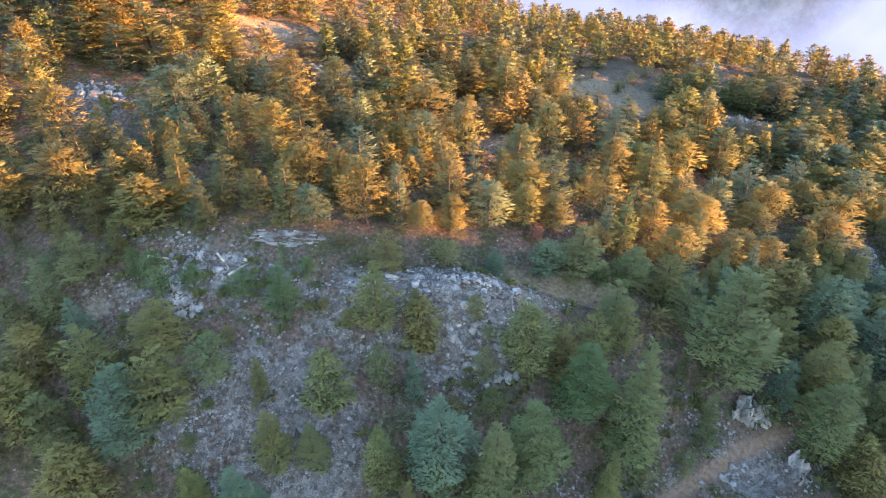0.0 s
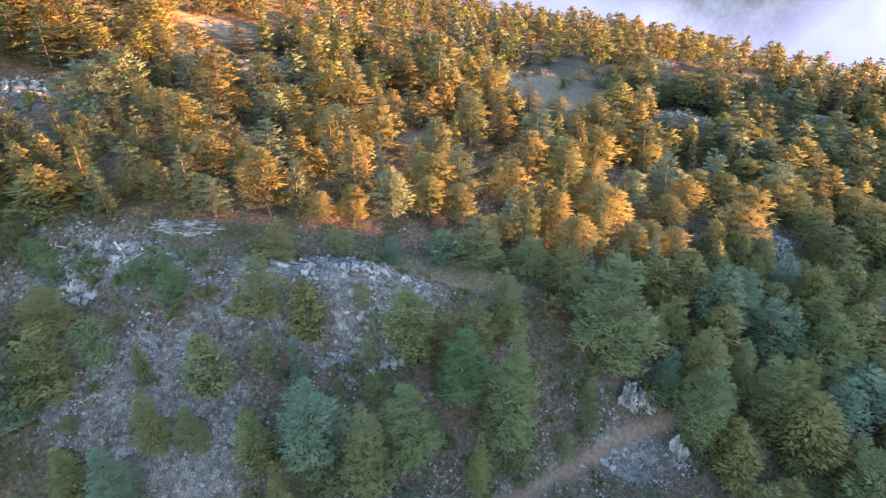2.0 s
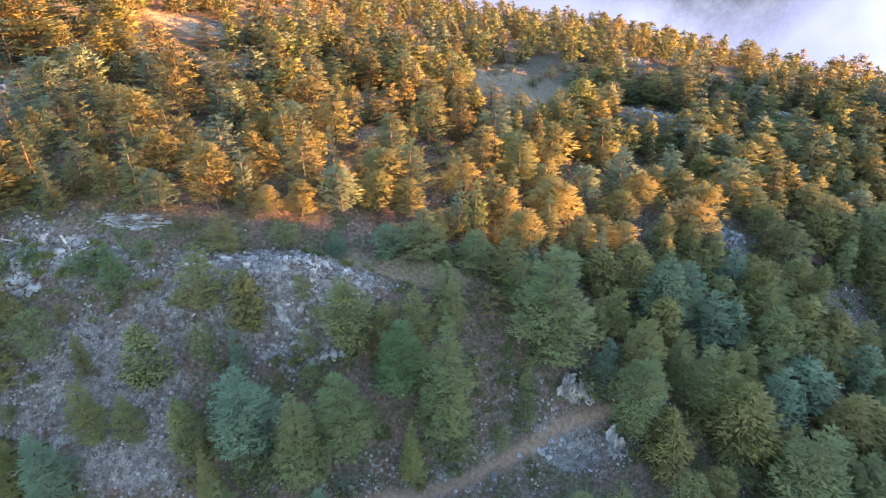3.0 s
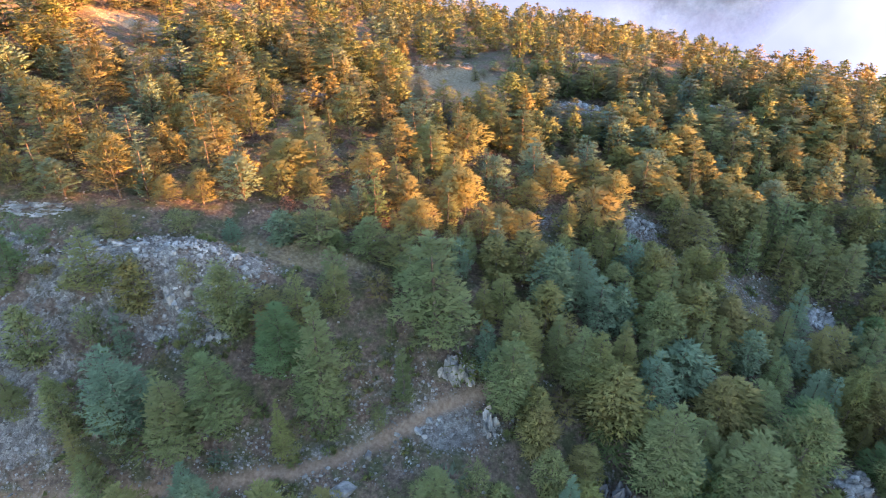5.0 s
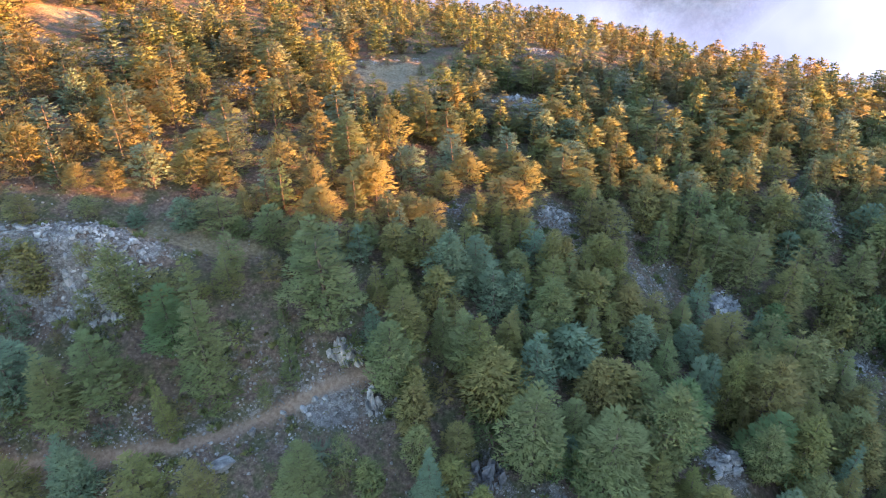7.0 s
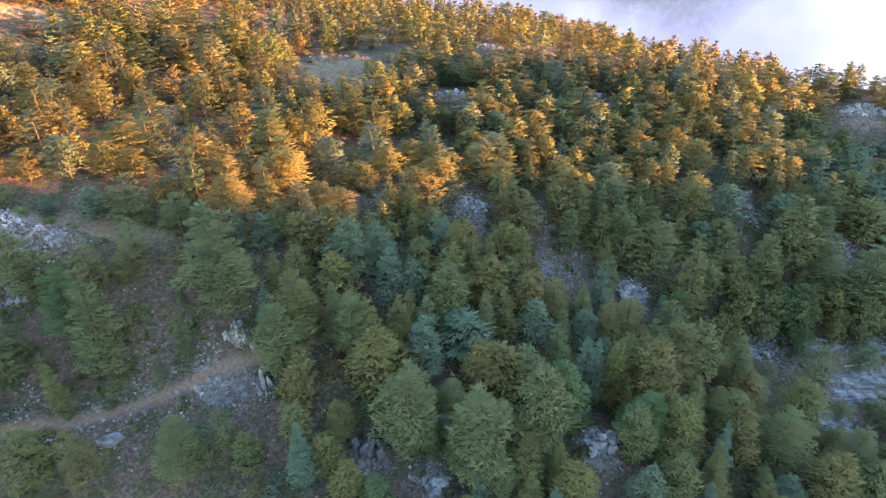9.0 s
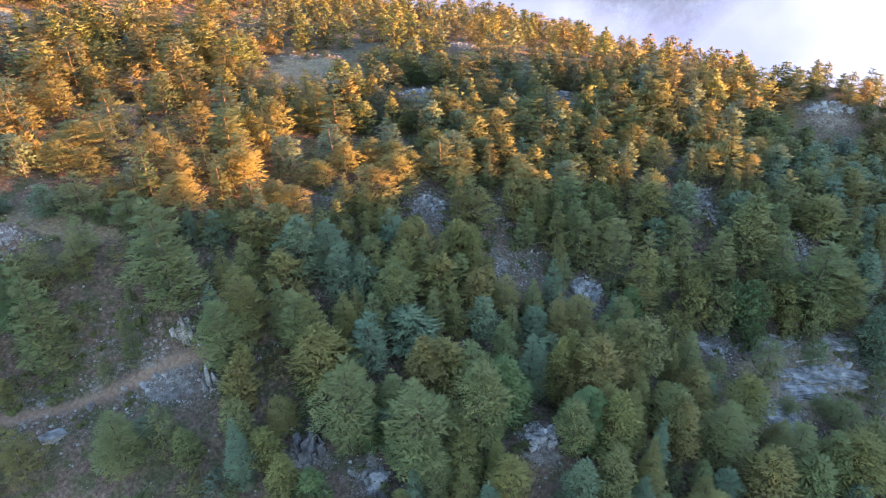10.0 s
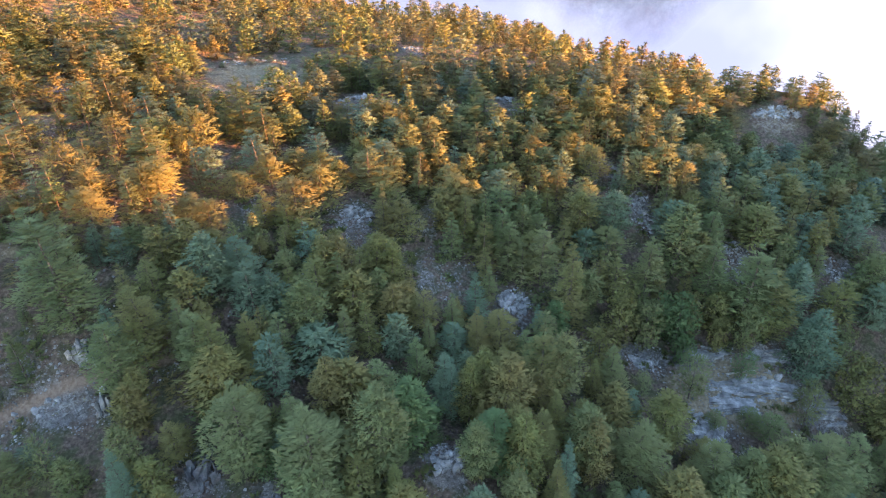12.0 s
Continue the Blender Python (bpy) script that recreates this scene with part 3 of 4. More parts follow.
MODELS = {True: makers_of(True), False: makers_of(False)}
TREE_NAMES = {"M": "pine_tree", "m": "pine_tree", "C": "cedar_tree", "c": "cedar_tree", "F": "fir_tree", "f": "fir_tree", "p": "pine_tree", "j": "juniper_tree", "s": "shrub", "b": "broadleaf_tree"}
TREE_WORDS = {"M": "tall full-crowned pine", "m": "full-crowned pine", "C": "tall tiered cedar", "c": "tiered cedar", "F": "tall conical fir", "f": "slim conical fir",
              "p": "pine with clumped crown", "j": "narrow pointed juniper", "s": "low rounded shrub", "b": "bushy broadleaf tree"}
COLOUR_WORDS = {"g": "dark green", "t": "blue-green", "o": "olive green", "b": "fresh green", "d": "withered brown"}
CROWNS = {}


def plant_data(kind, i, full):
    if (kind, i, full) not in CROWNS:
        trunk, crown = MODELS[full][kind][2][i]()
        CROWNS[kind, i, full] = mesh_of("trunk", *trunk, BARK, True), crown_mesh("crown", crown, LEAF["g"])
    return CROWNS[kind, i, full]


planting = random.Random(5)
planted = []


def plant(x, y, h, r, kind, colour, where, group):
    """One tree or shrub as a thing with its trunk and its crown."""
    if colour == "g" and kind != "s" and h < 14:
        colour = planting.choices("gotb", (62, 30, 6, 2))[0]
    if y > 66:
        h *= growth(x, y)
    if kind in "cf" and h > 8.2:
        kind = kind.upper()
    if kind in "Cc" and h < 14 and planting.random() < (0.5 if kind == "C" else 0.35):
        kind = {"C": "M", "c": "m"}[kind]
    if kind in "MmCcFf":
        r *= 1.12
    full = y < 58
    nominal_h, nominal_r, makers = MODELS[full][kind]
    trunk, crown = plant_data(kind, planting.randrange(len(makers)), full)
    root = new(TREE_NAMES[kind])
    root.empty_display_size = 0.3
    root.matrix_basis = pose(x, y, height(x, y) - 0.05, planting.uniform(-2, 2), planting.uniform(-2, 2), planting.uniform(0, 360)) @ Matrix.Diagonal((r / nominal_r, r / nominal_r, h / nominal_h, 1))
    for name, data in (("trunk", trunk), ("crown", crown)):
        piece = new(name, data)
        piece.parent = root
        if name == "crown":
            piece.material_slots[0].link = "OBJECT"
            piece.material_slots[0].material = LEAF[colour]
    planted.append((x, y, r))
    return tagged(root, COLOUR_WORDS[colour] + " " + TREE_WORDS[kind] + " " + where, "shrub" if kind == "s" else "tree", group)


STANDS = []
STANDS.append(([(36.2, 118.3, 3.2, 1.1, "fg"), (28.5, 121.5, 1.5, 1.2, "sg"), (24.0, 117.0, 1.3, 1.0, "sg"), (40.5, 123.0, 2.2, 1.4, "sg"), (44.0, 126.0, 2.6, 1.6, "sg"), (32.0, 123.5, 1.6, 1.3, "sg"),
                (38.0, 121.0, 1.4, 1.1, "sg"), (22.0, 112.0, 1.2, 0.9, "so"), (29.0, 106.0, 1.1, 0.8, "so"), (26.5, 124.0, 2.0, 1.4, "sg")], "in the dry clearing", "shrubs of the clearing"))
STANDS.append(([(-31.9, 39.0, 7.9, 2.6, "co"), (-36.7, 35.7, 8.0, 2.3, "co"), (-34.0, 35.1, 7.1, 2.0, "cg"), (-37.5, 40.0, 6.6, 2.4, "co"), (-27.2, 36.4, 8.2, 2.1, "cg"), (-39.6, 38.3, 7.2, 2.3, "cg")], "beside the limestone scree", "trees above the scree"))
STANDS.append(([
    (-0.5, 34.2, 11.3, 2.9, "ct"), (4.2, 33.1, 10.5, 2.7, "fg"), (8.4, 35.2, 10.4, 2.7, "cg"), (-10.3, 38.6, 7.9, 2.3, "cg"), (-15.0, 34.7, 7.0, 1.7, "fg"), (-11.8, 35.0, 4.7, 1.6, "fg"),
    (-16.9, 38.8, 5.5, 1.0, "jg"), (-6.0, 41.2, 5.0, 1.7, "sg"), (-21.4, 40.2, 4.8, 2.4, "sg"), (-20.8, 30.2, 8.3, 2.2, "fg"), (-16.9, 30.4, 8.7, 2.5, "ft"), (-30.2, 30.6, 9.2, 3.1, "co"),
    (-28.0, 35.0, 10.6, 2.3, "cg"), (-25.5, 37.5, 8.0, 2.9, "cg"), (-26.7, 42.1, 6.0, 2.5, "cg"), (-15.9, 45.9, 6.0, 1.7, "fb"), (-6.5, 45.0, 7.9, 2.3, "co"), (-13.7, 48.6, 2.7, 1.2, "sb"),
    (-16.0, 49.1, 3.4, 0.9, "sb"), (-27.7, 46.2, 5.9, 1.3, "bb"), (-30.5, 47.8, 4.0, 1.0, "bb"), (-2.1, 44.0, 6.9, 2.1, "co"), (-2.7, 40.7, 6.4, 1.1, "ft"), (3.2, 45.4, 3.1, 1.1, "so"),
], "beside the limestone scree", "trees above the scree"))
STANDS.append(([
    (-2.7, 45.9, 2.7, 0.9, "so"), (8.3, 42.5, 9.6, 2.6, "cg"), (11.9, 43.2, 6.4, 2.0, "co"), (4.6, 44.5, 1.8, 0.9, "sg"), (4.1, 42.0, 4.3, 1.4, "sg"), (4.9, 39.6, 3.0, 1.4, "sg"),
    (-35.5, 47.8, 5.2, 2.3, "cg"), (-20.2, 47.2, 2.7, 1.7, "sb"), (-24.9, 47.4, 2.7, 1.4, "sb"), (-9.1, 44.9, 2.1, 1.1, "so"), (-11.8, 46.0, 1.7, 0.7, "so"), (-20.8, 43.3, 2.1, 0.8, "so"),
    (-22.6, 35.1, 2.2, 0.9, "sg"), (-21.6, 37.9, 1.1, 0.7, "sg"), (2.5, 26.4, 7.8, 2.4, "cg"), (8.6, 27.0, 8.5, 2.1, "ct"), (-2.7, 29.9, 8.6, 1.5, "fo"), (-5.4, 33.1, 9.3, 1.7, "cg"),
    (-0.6, 32.2, 7.1, 1.2, "cg"), (-1.5, 28.7, 6.9, 1.6, "cg"), (7.1, 28.3, 7.0, 1.9, "ft"),
], "beside the limestone scree", "trees above the scree"))
STANDS.append(([
    (17.9, 37.6, 15.8, 3.1, "fg"), (14.7, 33.3, 8.7, 1.3, "fo"), (-5.8, 50.2, 5.0, 1.8, "co"), (14.7, 44.0, 7.4, 2.0, "co"), (13.5, 40.5, 9.3, 2.8, "cg"), (11.2, 53.2, 4.7, 1.9, "ct"),
    (15.2, 54.1, 6.5, 2.6, "cg"), (21.3, 53.9, 5.2, 2.6, "cg"), (17.9, 48.6, 5.7, 1.8, "cg"), (18.6, 46.0, 6.5, 1.8, "cg"), (24.9, 53.2, 6.0, 2.3, "cg"), (26.4, 50.0, 7.4, 2.2, "cg"),
    (29.3, 45.2, 14.2, 4.0, "cg"), (37.2, 49.5, 6.2, 2.2, "co"), (34.8, 43.1, 6.9, 1.5, "ft"), (38.6, 43.0, 9.8, 2.7, "cg"), (37.0, 38.8, 11.2, 2.6, "cg"), (39.6, 36.5, 7.1, 1.9, "cg"),
    (26.0, 39.5, 7.3, 1.3, "jg"), (44.5, 41.7, 9.3, 2.4, "cg"), (24.5, 44.4, 4.5, 0.7, "jg"), (42.9, 51.4, 9.3, 3.0, "ct"), (40.0, 54.4, 7.8, 2.7, "cg"), (-14.3, 55.5, 5.1, 2.0, "pt"),
], "above the footpath", "trees round the footpath"))
STANDS.append(([
    (-30.9, 53.6, 5.9, 3.4, "co"), (-24.9, 53.4, 5.9, 1.2, "fo"), (-33.0, 50.2, 3.9, 1.0, "jo"), (-38.3, 50.5, 5.2, 1.2, "fo"), (-35.9, 52.5, 4.9, 1.2, "fo"), (0.2, 52.4, 2.8, 1.9, "sg"),
    (5.7, 52.7, 3.2, 1.3, "ft"), (41.7, 28.0, 9.1, 1.8, "ft"), (40.7, 31.3, 7.2, 1.7, "cg"), (29.6, 28.3, 8.6, 2.2, "cg"), (38.7, 41.4, 7.8, 1.9, "cg"), (39.7, 34.8, 7.1, 2.0, "co"),
    (14.6, 26.8, 7.8, 2.6, "cg"), (19.8, 27.0, 7.1, 1.9, "co"), (23.4, 37.3, 3.3, 1.2, "sg"), (33.4, 29.8, 7.1, 1.6, "sg"), (36.0, 29.0, 5.7, 1.6, "cg"),
], "above the footpath", "trees round the footpath"))
STANDS.append(([
    (46.8, 41.3, 10.2, 2.2, "co"), (51.8, 32.6, 12.4, 3.2, "cg"), (56.4, 35.5, 8.5, 1.8, "cg"), (59.6, 39.0, 9.0, 2.5, "co"), (64.6, 40.5, 7.6, 2.6, "cg"), (59.1, 31.0, 13.4, 3.7, "cg"),
    (65.0, 33.7, 12.8, 3.0, "cg"), (77.2, 35.4, 9.3, 2.7, "cg"), (56.2, 31.2, 6.7, 1.1, "bb"), (79.6, 36.5, 9.7, 2.6, "cg"), (82.9, 37.4, 9.9, 2.3, "cg"),
    (75.7, 33.2, 8.5, 2.1, "cg"), (87.5, 38.4, 10.0, 2.7, "cg"), (94.4, 37.8, 10.3, 3.1, "cg"), (84.0, 31.3, 10.7, 1.9, "fg"), (79.3, 29.8, 9.7, 2.1, "cg"), (75.5, 28.1, 9.6, 2.3, "ct"),
    (97.1, 33.2, 11.3, 3.2, "cg"), (102.6, 33.7, 10.7, 3.3, "cg"), (110.2, 37.2, 11.0, 3.8, "cg"), (117.4, 40.7, 12.2, 3.6, "cg"), (68.3, 27.7, 9.4, 2.6, "co"), (72.6, 41.7, 9.6, 1.7, "ft"),
], "on the steep shaded slope", "trees on the lower slope"))
STANDS.append(([
    (68.2, 37.6, 9.3, 3.2, "cb"), (61.9, 40.3, 7.7, 3.3, "co"), (48.0, 38.6, 9.7, 3.9, "co"), (59.1, 34.6, 7.6, 1.9, "cg"), (60.9, 28.0, 9.2, 1.7, "cg"), (54.0, 31.6, 5.9, 1.2, "bb"),
    (46.2, 25.7, 8.3, 2.0, "cg"), (48.9, 25.9, 6.7, 1.7, "cb"), (51.7, 36.0, 7.4, 1.9, "cg"), (79.1, 41.1, 13.0, 3.0, "co"), (74.8, 41.2, 10.8, 2.0, "co"), (80.3, 34.5, 12.1, 2.8, "cg"),
    (84.9, 33.6, 10.7, 1.6, "ft"), (88.6, 36.8, 10.1, 2.3, "cg"), (102.5, 37.2, 11.1, 2.7, "cg"), (106.5, 37.1, 10.8, 2.4, "cg"), (113.2, 39.7, 11.1, 2.8, "cg"), (121.5, 42.0, 11.5, 2.9, "cg"),
], "on the steep shaded slope", "trees on the lower slope"))
STANDS.append(([
    (48.6, 49.8, 8.0, 2.6, "ct"), (5.3, 59.2, 6.5, 2.4, "pt"), (0.9, 57.5, 4.8, 1.8, "po"), (-2.8, 56.8, 3.9, 1.6, "po"), (-8.4, 56.6, 8.4, 2.6, "po"), (-5.2, 61.2, 4.7, 1.7, "po"),
    (9.6, 60.9, 5.9, 2.1, "po"), (13.3, 60.8, 5.3, 2.1, "po"), (20.3, 65.1, 7.0, 2.2, "po"), (31.2, 63.9, 6.8, 2.7, "po"), (25.1, 61.1, 6.9, 2.1, "po"), (37.8, 61.7, 4.9, 2.5, "po"),
    (46.7, 64.1, 6.3, 1.9, "fo"), (50.3, 63.1, 6.8, 2.1, "fo"), (52.7, 61.0, 6.8, 2.0, "fo"), (10.9, 58.2, 2.3, 1.0, "sd"), (-11.9, 61.8, 5.6, 1.7, "po"), (-20.2, 56.3, 6.0, 1.6, "po"),
    (-32.6, 64.7, 4.9, 1.7, "po"), (-24.2, 56.6, 4.7, 1.3, "fo"), (55.5, 48.5, 9.0, 2.8, "cg"), (50.6, 45.3, 6.9, 1.0, "fg"), (60.1, 47.3, 7.6, 1.7, "fg"), (57.6, 44.6, 6.7, 3.3, "ct"),
], "in the shaded gully", "trees of the gully"))
STANDS.append(([
    (66.5, 48.0, 7.4, 2.1, "ct"), (72.0, 43.3, 8.2, 2.0, "ft"), (76.8, 43.6, 10.4, 2.4, "cg"), (83.8, 47.3, 9.9, 2.5, "cg"), (79.3, 51.7, 7.7, 2.9, "cg"), 
    (85.6, 62.7, 10.2, 2.4, "cg"), (81.1, 64.4, 8.3, 2.5, "cg"), (64.6, 60.8, 5.4, 1.6, "fo"), (56.3, 56.0, 8.5, 2.2, "co"), (88.9, 58.5, 13.4, 3.1, "fg"), (83.8, 45.0, 12.5, 2.9, "cg"),
    (92.6, 43.9, 7.6, 2.5, "cg"), (78.6, 43.8, 9.8, 2.1, "cg"), (53.5, 63.1, 7.1, 1.6, "fo"), (58.3, 57.4, 7.9, 2.3, "co"), (65.0, 57.2, 8.9, 2.0, "co"), (46.4, 53.3, 8.3, 2.6, "ct"),
    (51.6, 50.3, 7.6, 2.2, "ct"), (53.2, 44.4, 7.5, 1.7, "cg"), (73.0, 49.7, 5.5, 2.2, "ct"), (92.3, 51.9, 7.7, 2.3, "bg"), (40.7, 60.6, 6.0, 2.4, "po"), (32.8, 64.1, 6.8, 2.4, "po"),
], "in the shaded gully", "trees of the gully"))
STANDS.append(([
    (86.3, 46.7, 11.0, 2.9, "cg"), (-10.4, 60.4, 5.9, 2.1, "po"), (-17.2, 62.7, 5.2, 2.2, "po"), (9.7, 64.9, 5.9, 3.4, "po"),
], "in the shaded gully", "trees of the gully"))
STANDS.append(([
    (101.2, 63.7, 10.2, 2.6, "cg"), (115.6, 61.6, 13.6, 3.8, "cg"), (96.3, 56.8, 9.8, 2.5, "bg"), (100.3, 57.5, 9.0, 2.5, "bg"), (105.0, 57.9, 9.5, 2.5, "bb"), (122.6, 54.8, 12.9, 3.3, "ct"),
    (104.9, 50.5, 8.0, 2.3, "sg"), (113.1, 53.8, 4.6, 1.8, "sb"), (114.8, 47.0, 4.2, 2.3, "sg"), (107.3, 46.9, 2.8, 1.5, "sg"), (112.2, 47.8, 3.4, 1.5, "sg"), (97.6, 49.4, 4.4, 1.5, "sg"),
    (122.1, 62.3, 11.9, 3.0, "cg"), (110.7, 64.1, 10.8, 2.6, "cg"), (103.6, 59.0, 7.5, 2.1, "bb"), (106.8, 58.6, 8.5, 1.6, "bg"), (105.2, 55.8, 5.6, 1.6, "bb"), (121.2, 49.8, 6.8, 2.3, "sg"),
    (98.5, 42.5, 10.0, 2.8, "cg"), (128.4, 51.9, 10.0, 2.8, "bg"), (127.3, 56.4, 8.8, 2.1, "bg"), (114.5, 57.2, 8.5, 2.0, "bg"), (110.5, 57.3, 6.6, 1.6, "bg"), (118.5, 60.8, 10.4, 3.8, "co"),
], "round the rocky clearing", "trees round the clearing"))
STANDS.append(([
    (42.0, 68.1, 5.1, 2.3, "po"), (63.3, 69.2, 7.1, 2.0, "po"), (74.7, 67.8, 9.1, 1.9, "fg"), (63.2, 72.9, 6.5, 3.0, "pg"), (63.0, 66.2, 8.9, 1.6, "fo"), (106.4, 66.8, 12.5, 3.9, "cg"),
    (119.7, 71.5, 7.5, 3.4, "po"), (110.2, 79.3, 6.5, 2.4, "po"), (77.7, 68.8, 9.4, 1.7, "fg"), (80.0, 66.3, 8.5, 2.1, "cg"), (83.7, 68.9, 7.7, 1.8, "cg"), (71.9, 68.7, 7.5, 2.2, "cg"),
    (129.0, 71.3, 8.0, 2.3, "cg"), (93.0, 73.4, 6.9, 2.7, "pg"), (86.2, 82.9, 7.5, 2.4, "po"), (92.3, 84.9, 6.1, 2.5, "po"), (126.3, 84.5, 6.1, 2.4, "po"), (76.8, 80.2, 7.8, 1.9, "pg"),
    (116.5, 81.8, 8.0, 2.4, "pg"), (52.8, 75.4, 5.7, 2.5, "po"), (48.4, 75.7, 5.2, 2.7, "po"), (58.4, 81.2, 5.4, 2.4, "po"), (75.3, 69.4, 6.7, 1.7, "pg"), (85.6, 69.2, 5.8, 1.8, "pg"),
], "on the sunlit brow", "trees on the brow"))
STANDS.append(([
    (104.0, 85.9, 6.1, 2.2, "pg"), (99.7, 88.4, 6.2, 2.3, "pg"), (106.7, 75.9, 7.9, 2.1, "fg"), (103.0, 79.7, 6.0, 2.8, "pg"), (95.9, 81.3, 6.0, 2.8, "pg"), (87.7, 81.7, 6.0, 2.8, "pg"),
    (113.5, 85.0, 6.1, 2.9, "po"), (121.0, 79.7, 7.0, 2.8, "pg"), (128.9, 79.0, 7.0, 2.8, "po"), (136.9, 81.1, 7.0, 2.8, "po"), (81.9, 78.5, 5.9, 2.3, "pg"), (114.3, 73.7, 8.9, 2.7, "cg"),
    (136.2, 66.5, 9.0, 3.1, "cg"), (31.8, 66.1, 5.9, 2.4, "po"), (19.7, 70.6, 5.0, 2.0, "co"), (-2.3, 81.2, 7.7, 3.5, "po"), (-16.7, 90.5, 5.0, 2.4, "po"), (-21.3, 81.6, 7.9, 2.6, "po"),
    (4.5, 102.4, 7.6, 3.2, "co"), (-3.4, 66.5, 4.3, 1.9, "ct"), (20.1, 92.6, 5.8, 2.0, "po"), (75.6, 92.5, 6.1, 4.0, "pg"), (89.4, 92.2, 6.2, 3.5, "pg"), (98.3, 93.0, 7.2, 3.1, "po"),
], "on the sunlit brow", "trees on the brow"))
STANDS.append(([
    (72.7, 76.0, 6.6, 2.2, "pg"), (79.7, 79.6, 8.2, 2.3, "fg"), (60.8, 81.7, 5.3, 2.8, "po"), (66.8, 80.0, 5.8, 2.3, "pg"),
], "on the sunlit brow", "trees on the brow"))

for rows, where, group in STANDS:
    for x, y, h, r, look_of in rows:
        plant(x, y, h, r, look_of[0], look_of[1], "on the brow beside the gully" if "sunlit" in where and x > 58 else where, group)


def crowded(x, y, r, near=0.75):
    return any((x - px) ** 2 + (y - py) ** 2 < (near * (r + pr)) ** 2 for px, py, pr in planted)


def scatter(count, x0, x1, y0, y1, sizes, kinds, colours, where, group, seed, gap=0.75, bare_limit=0.35, keep=None):
    rng = random.Random(seed)
    made = tries = 0
    while made < count and tries < count * 30:
        tries += 1
        x, y = rng.uniform(x0, x1), rng.uniform(y0, y1)
        h = rng.uniform(*sizes)
        kind = rng.choice(kinds)
        r = h * {"c": 0.33, "f": 0.24, "p": 0.37, "j": 0.16, "s": 0.5, "b": 0.3}[kind] * rng.uniform(0.85, 1.15)
        if keep and not keep(x, y):
            continue
        if in_glade(x, y) or bareness(x, y) > bare_limit or (x < 40 and near_trail(x, y) < r * 0.8) or crowded(x, y, r, gap):
            continue
        plant(x, y, h, r, kind, rng.choice(colours), where, group)
        made += 1
    return made


# the rest of the wood: lower slope, brow, plateau
scatter(170, 34, 128, 14, 62, (4.5, 8.5), "cfccf", "ggogoot", "on the steep shaded slope", "trees on the lower slope", 1, 0.56, keep=lambda x, y: x > 42 or y > 46)
scatter(22, -60, -24, 22, 50, (4, 8), "cfc", "ggo", "on the steep shaded slope", "trees on the lower slope", 2, 0.75)
scatter(30, 116, 155, 24, 70, (6, 10), "ccf", "ggot", "on the steep shaded slope", "trees on the lower slope", 7, 0.68)
scatter(12, 16, 50, 53, 59, (3, 5.5), "cpf", "gog", "on the sunlit brow", "trees on the brow", 8, 0.55)
scatter(30, -62, -22, 50, 64, (4.5, 7.5), "fcfcj", "goo", "on the sunlit brow", "trees on the brow", 6, 0.6)
scatter(115, 58, 140, 62, 92, (6, 8.5), "cpcpfc", "googtt", "on the brow beside the gully", "trees on the brow", 9, 0.56)
scatter(185, -80, 62, 52, 88, (4.5, 8.5), "cpcpfcj", "googot", "on the sunlit brow", "trees on the brow", 3, 0.52)


def joined_wood(name, label, seed, count, x0, x1, y0, y1, gap, kits, scale, open_glades=True):
    """A wood of trees past counting, joined as one: trunks and crowns, each tree with its own tint."""
    rng = random.Random(seed)
    verts, faces, mats, tints, normals, first, spots, tries = [], [], [], [], [], 0, [(x, y) for x, y, _ in planted if y > y0 - 6], 0
    made = 0
    while made < count and tries < count * 25:
        tries += 1
        x, y = rng.uniform(x0, x1), rng.uniform(y0, y1)
        near = gap * rng.uniform(0.8, 1.25)
        if (open_glades and in_glade(x, y)) or bareness(x, y) > 0.35 or any((x - a) ** 2 + (y - b) ** 2 < near * near for a, b in spots):
            continue
        if (x < 40 and float(near_trail(x, y)) < 1.6) or y > 252.8 - 0.66 * (x - 80):
            continue
        spots.append((x, y))
        s, a, tint, z = rng.uniform(*scale) * growth(x, y), rng.uniform(0, 6.28), rng.random(), height(x, y) - 0.1
        wide = s * rng.uniform(1.05, 1.45)
        c, q = math.cos(a) * wide, math.sin(a) * wide
        for k, (v, f, nrm) in enumerate(kits[rng.randrange(len(kits))]):
            ca, sa = math.cos(a), math.sin(a)
            normals.append(np.stack([nrm[:, 0] * ca - nrm[:, 1] * sa, nrm[:, 0] * sa + nrm[:, 1] * ca, nrm[:, 2]], 1))
            verts.append(np.stack([v[:, 0] * c - v[:, 1] * q + x, v[:, 0] * q + v[:, 1] * c + y, v[:, 2] * s + z], 1))
            faces += [tuple(i + first for i in face) for face in f]
            mats += [k] * len(f)
            tints.append(np.full(len(v), tint))
            first += len(v)
        made += 1
    mesh = bpy.data.meshes.new(name)
    mesh.from_pydata(np.concatenate(verts).tolist(), [], faces, shade_flat=False)
    mesh.normals_split_custom_set_from_vertices(np.concatenate(normals).tolist())
    mesh.materials.append(WOOD)
    mesh.materials.append(BARK)
    mesh.polygons.foreach_set("material_index", mats)
    mesh.attributes.new("tint", "FLOAT", "POINT").data.foreach_set("value", np.concatenate(tints))
    return tagged(new(name, mesh), label, "trees", kind="stuff")


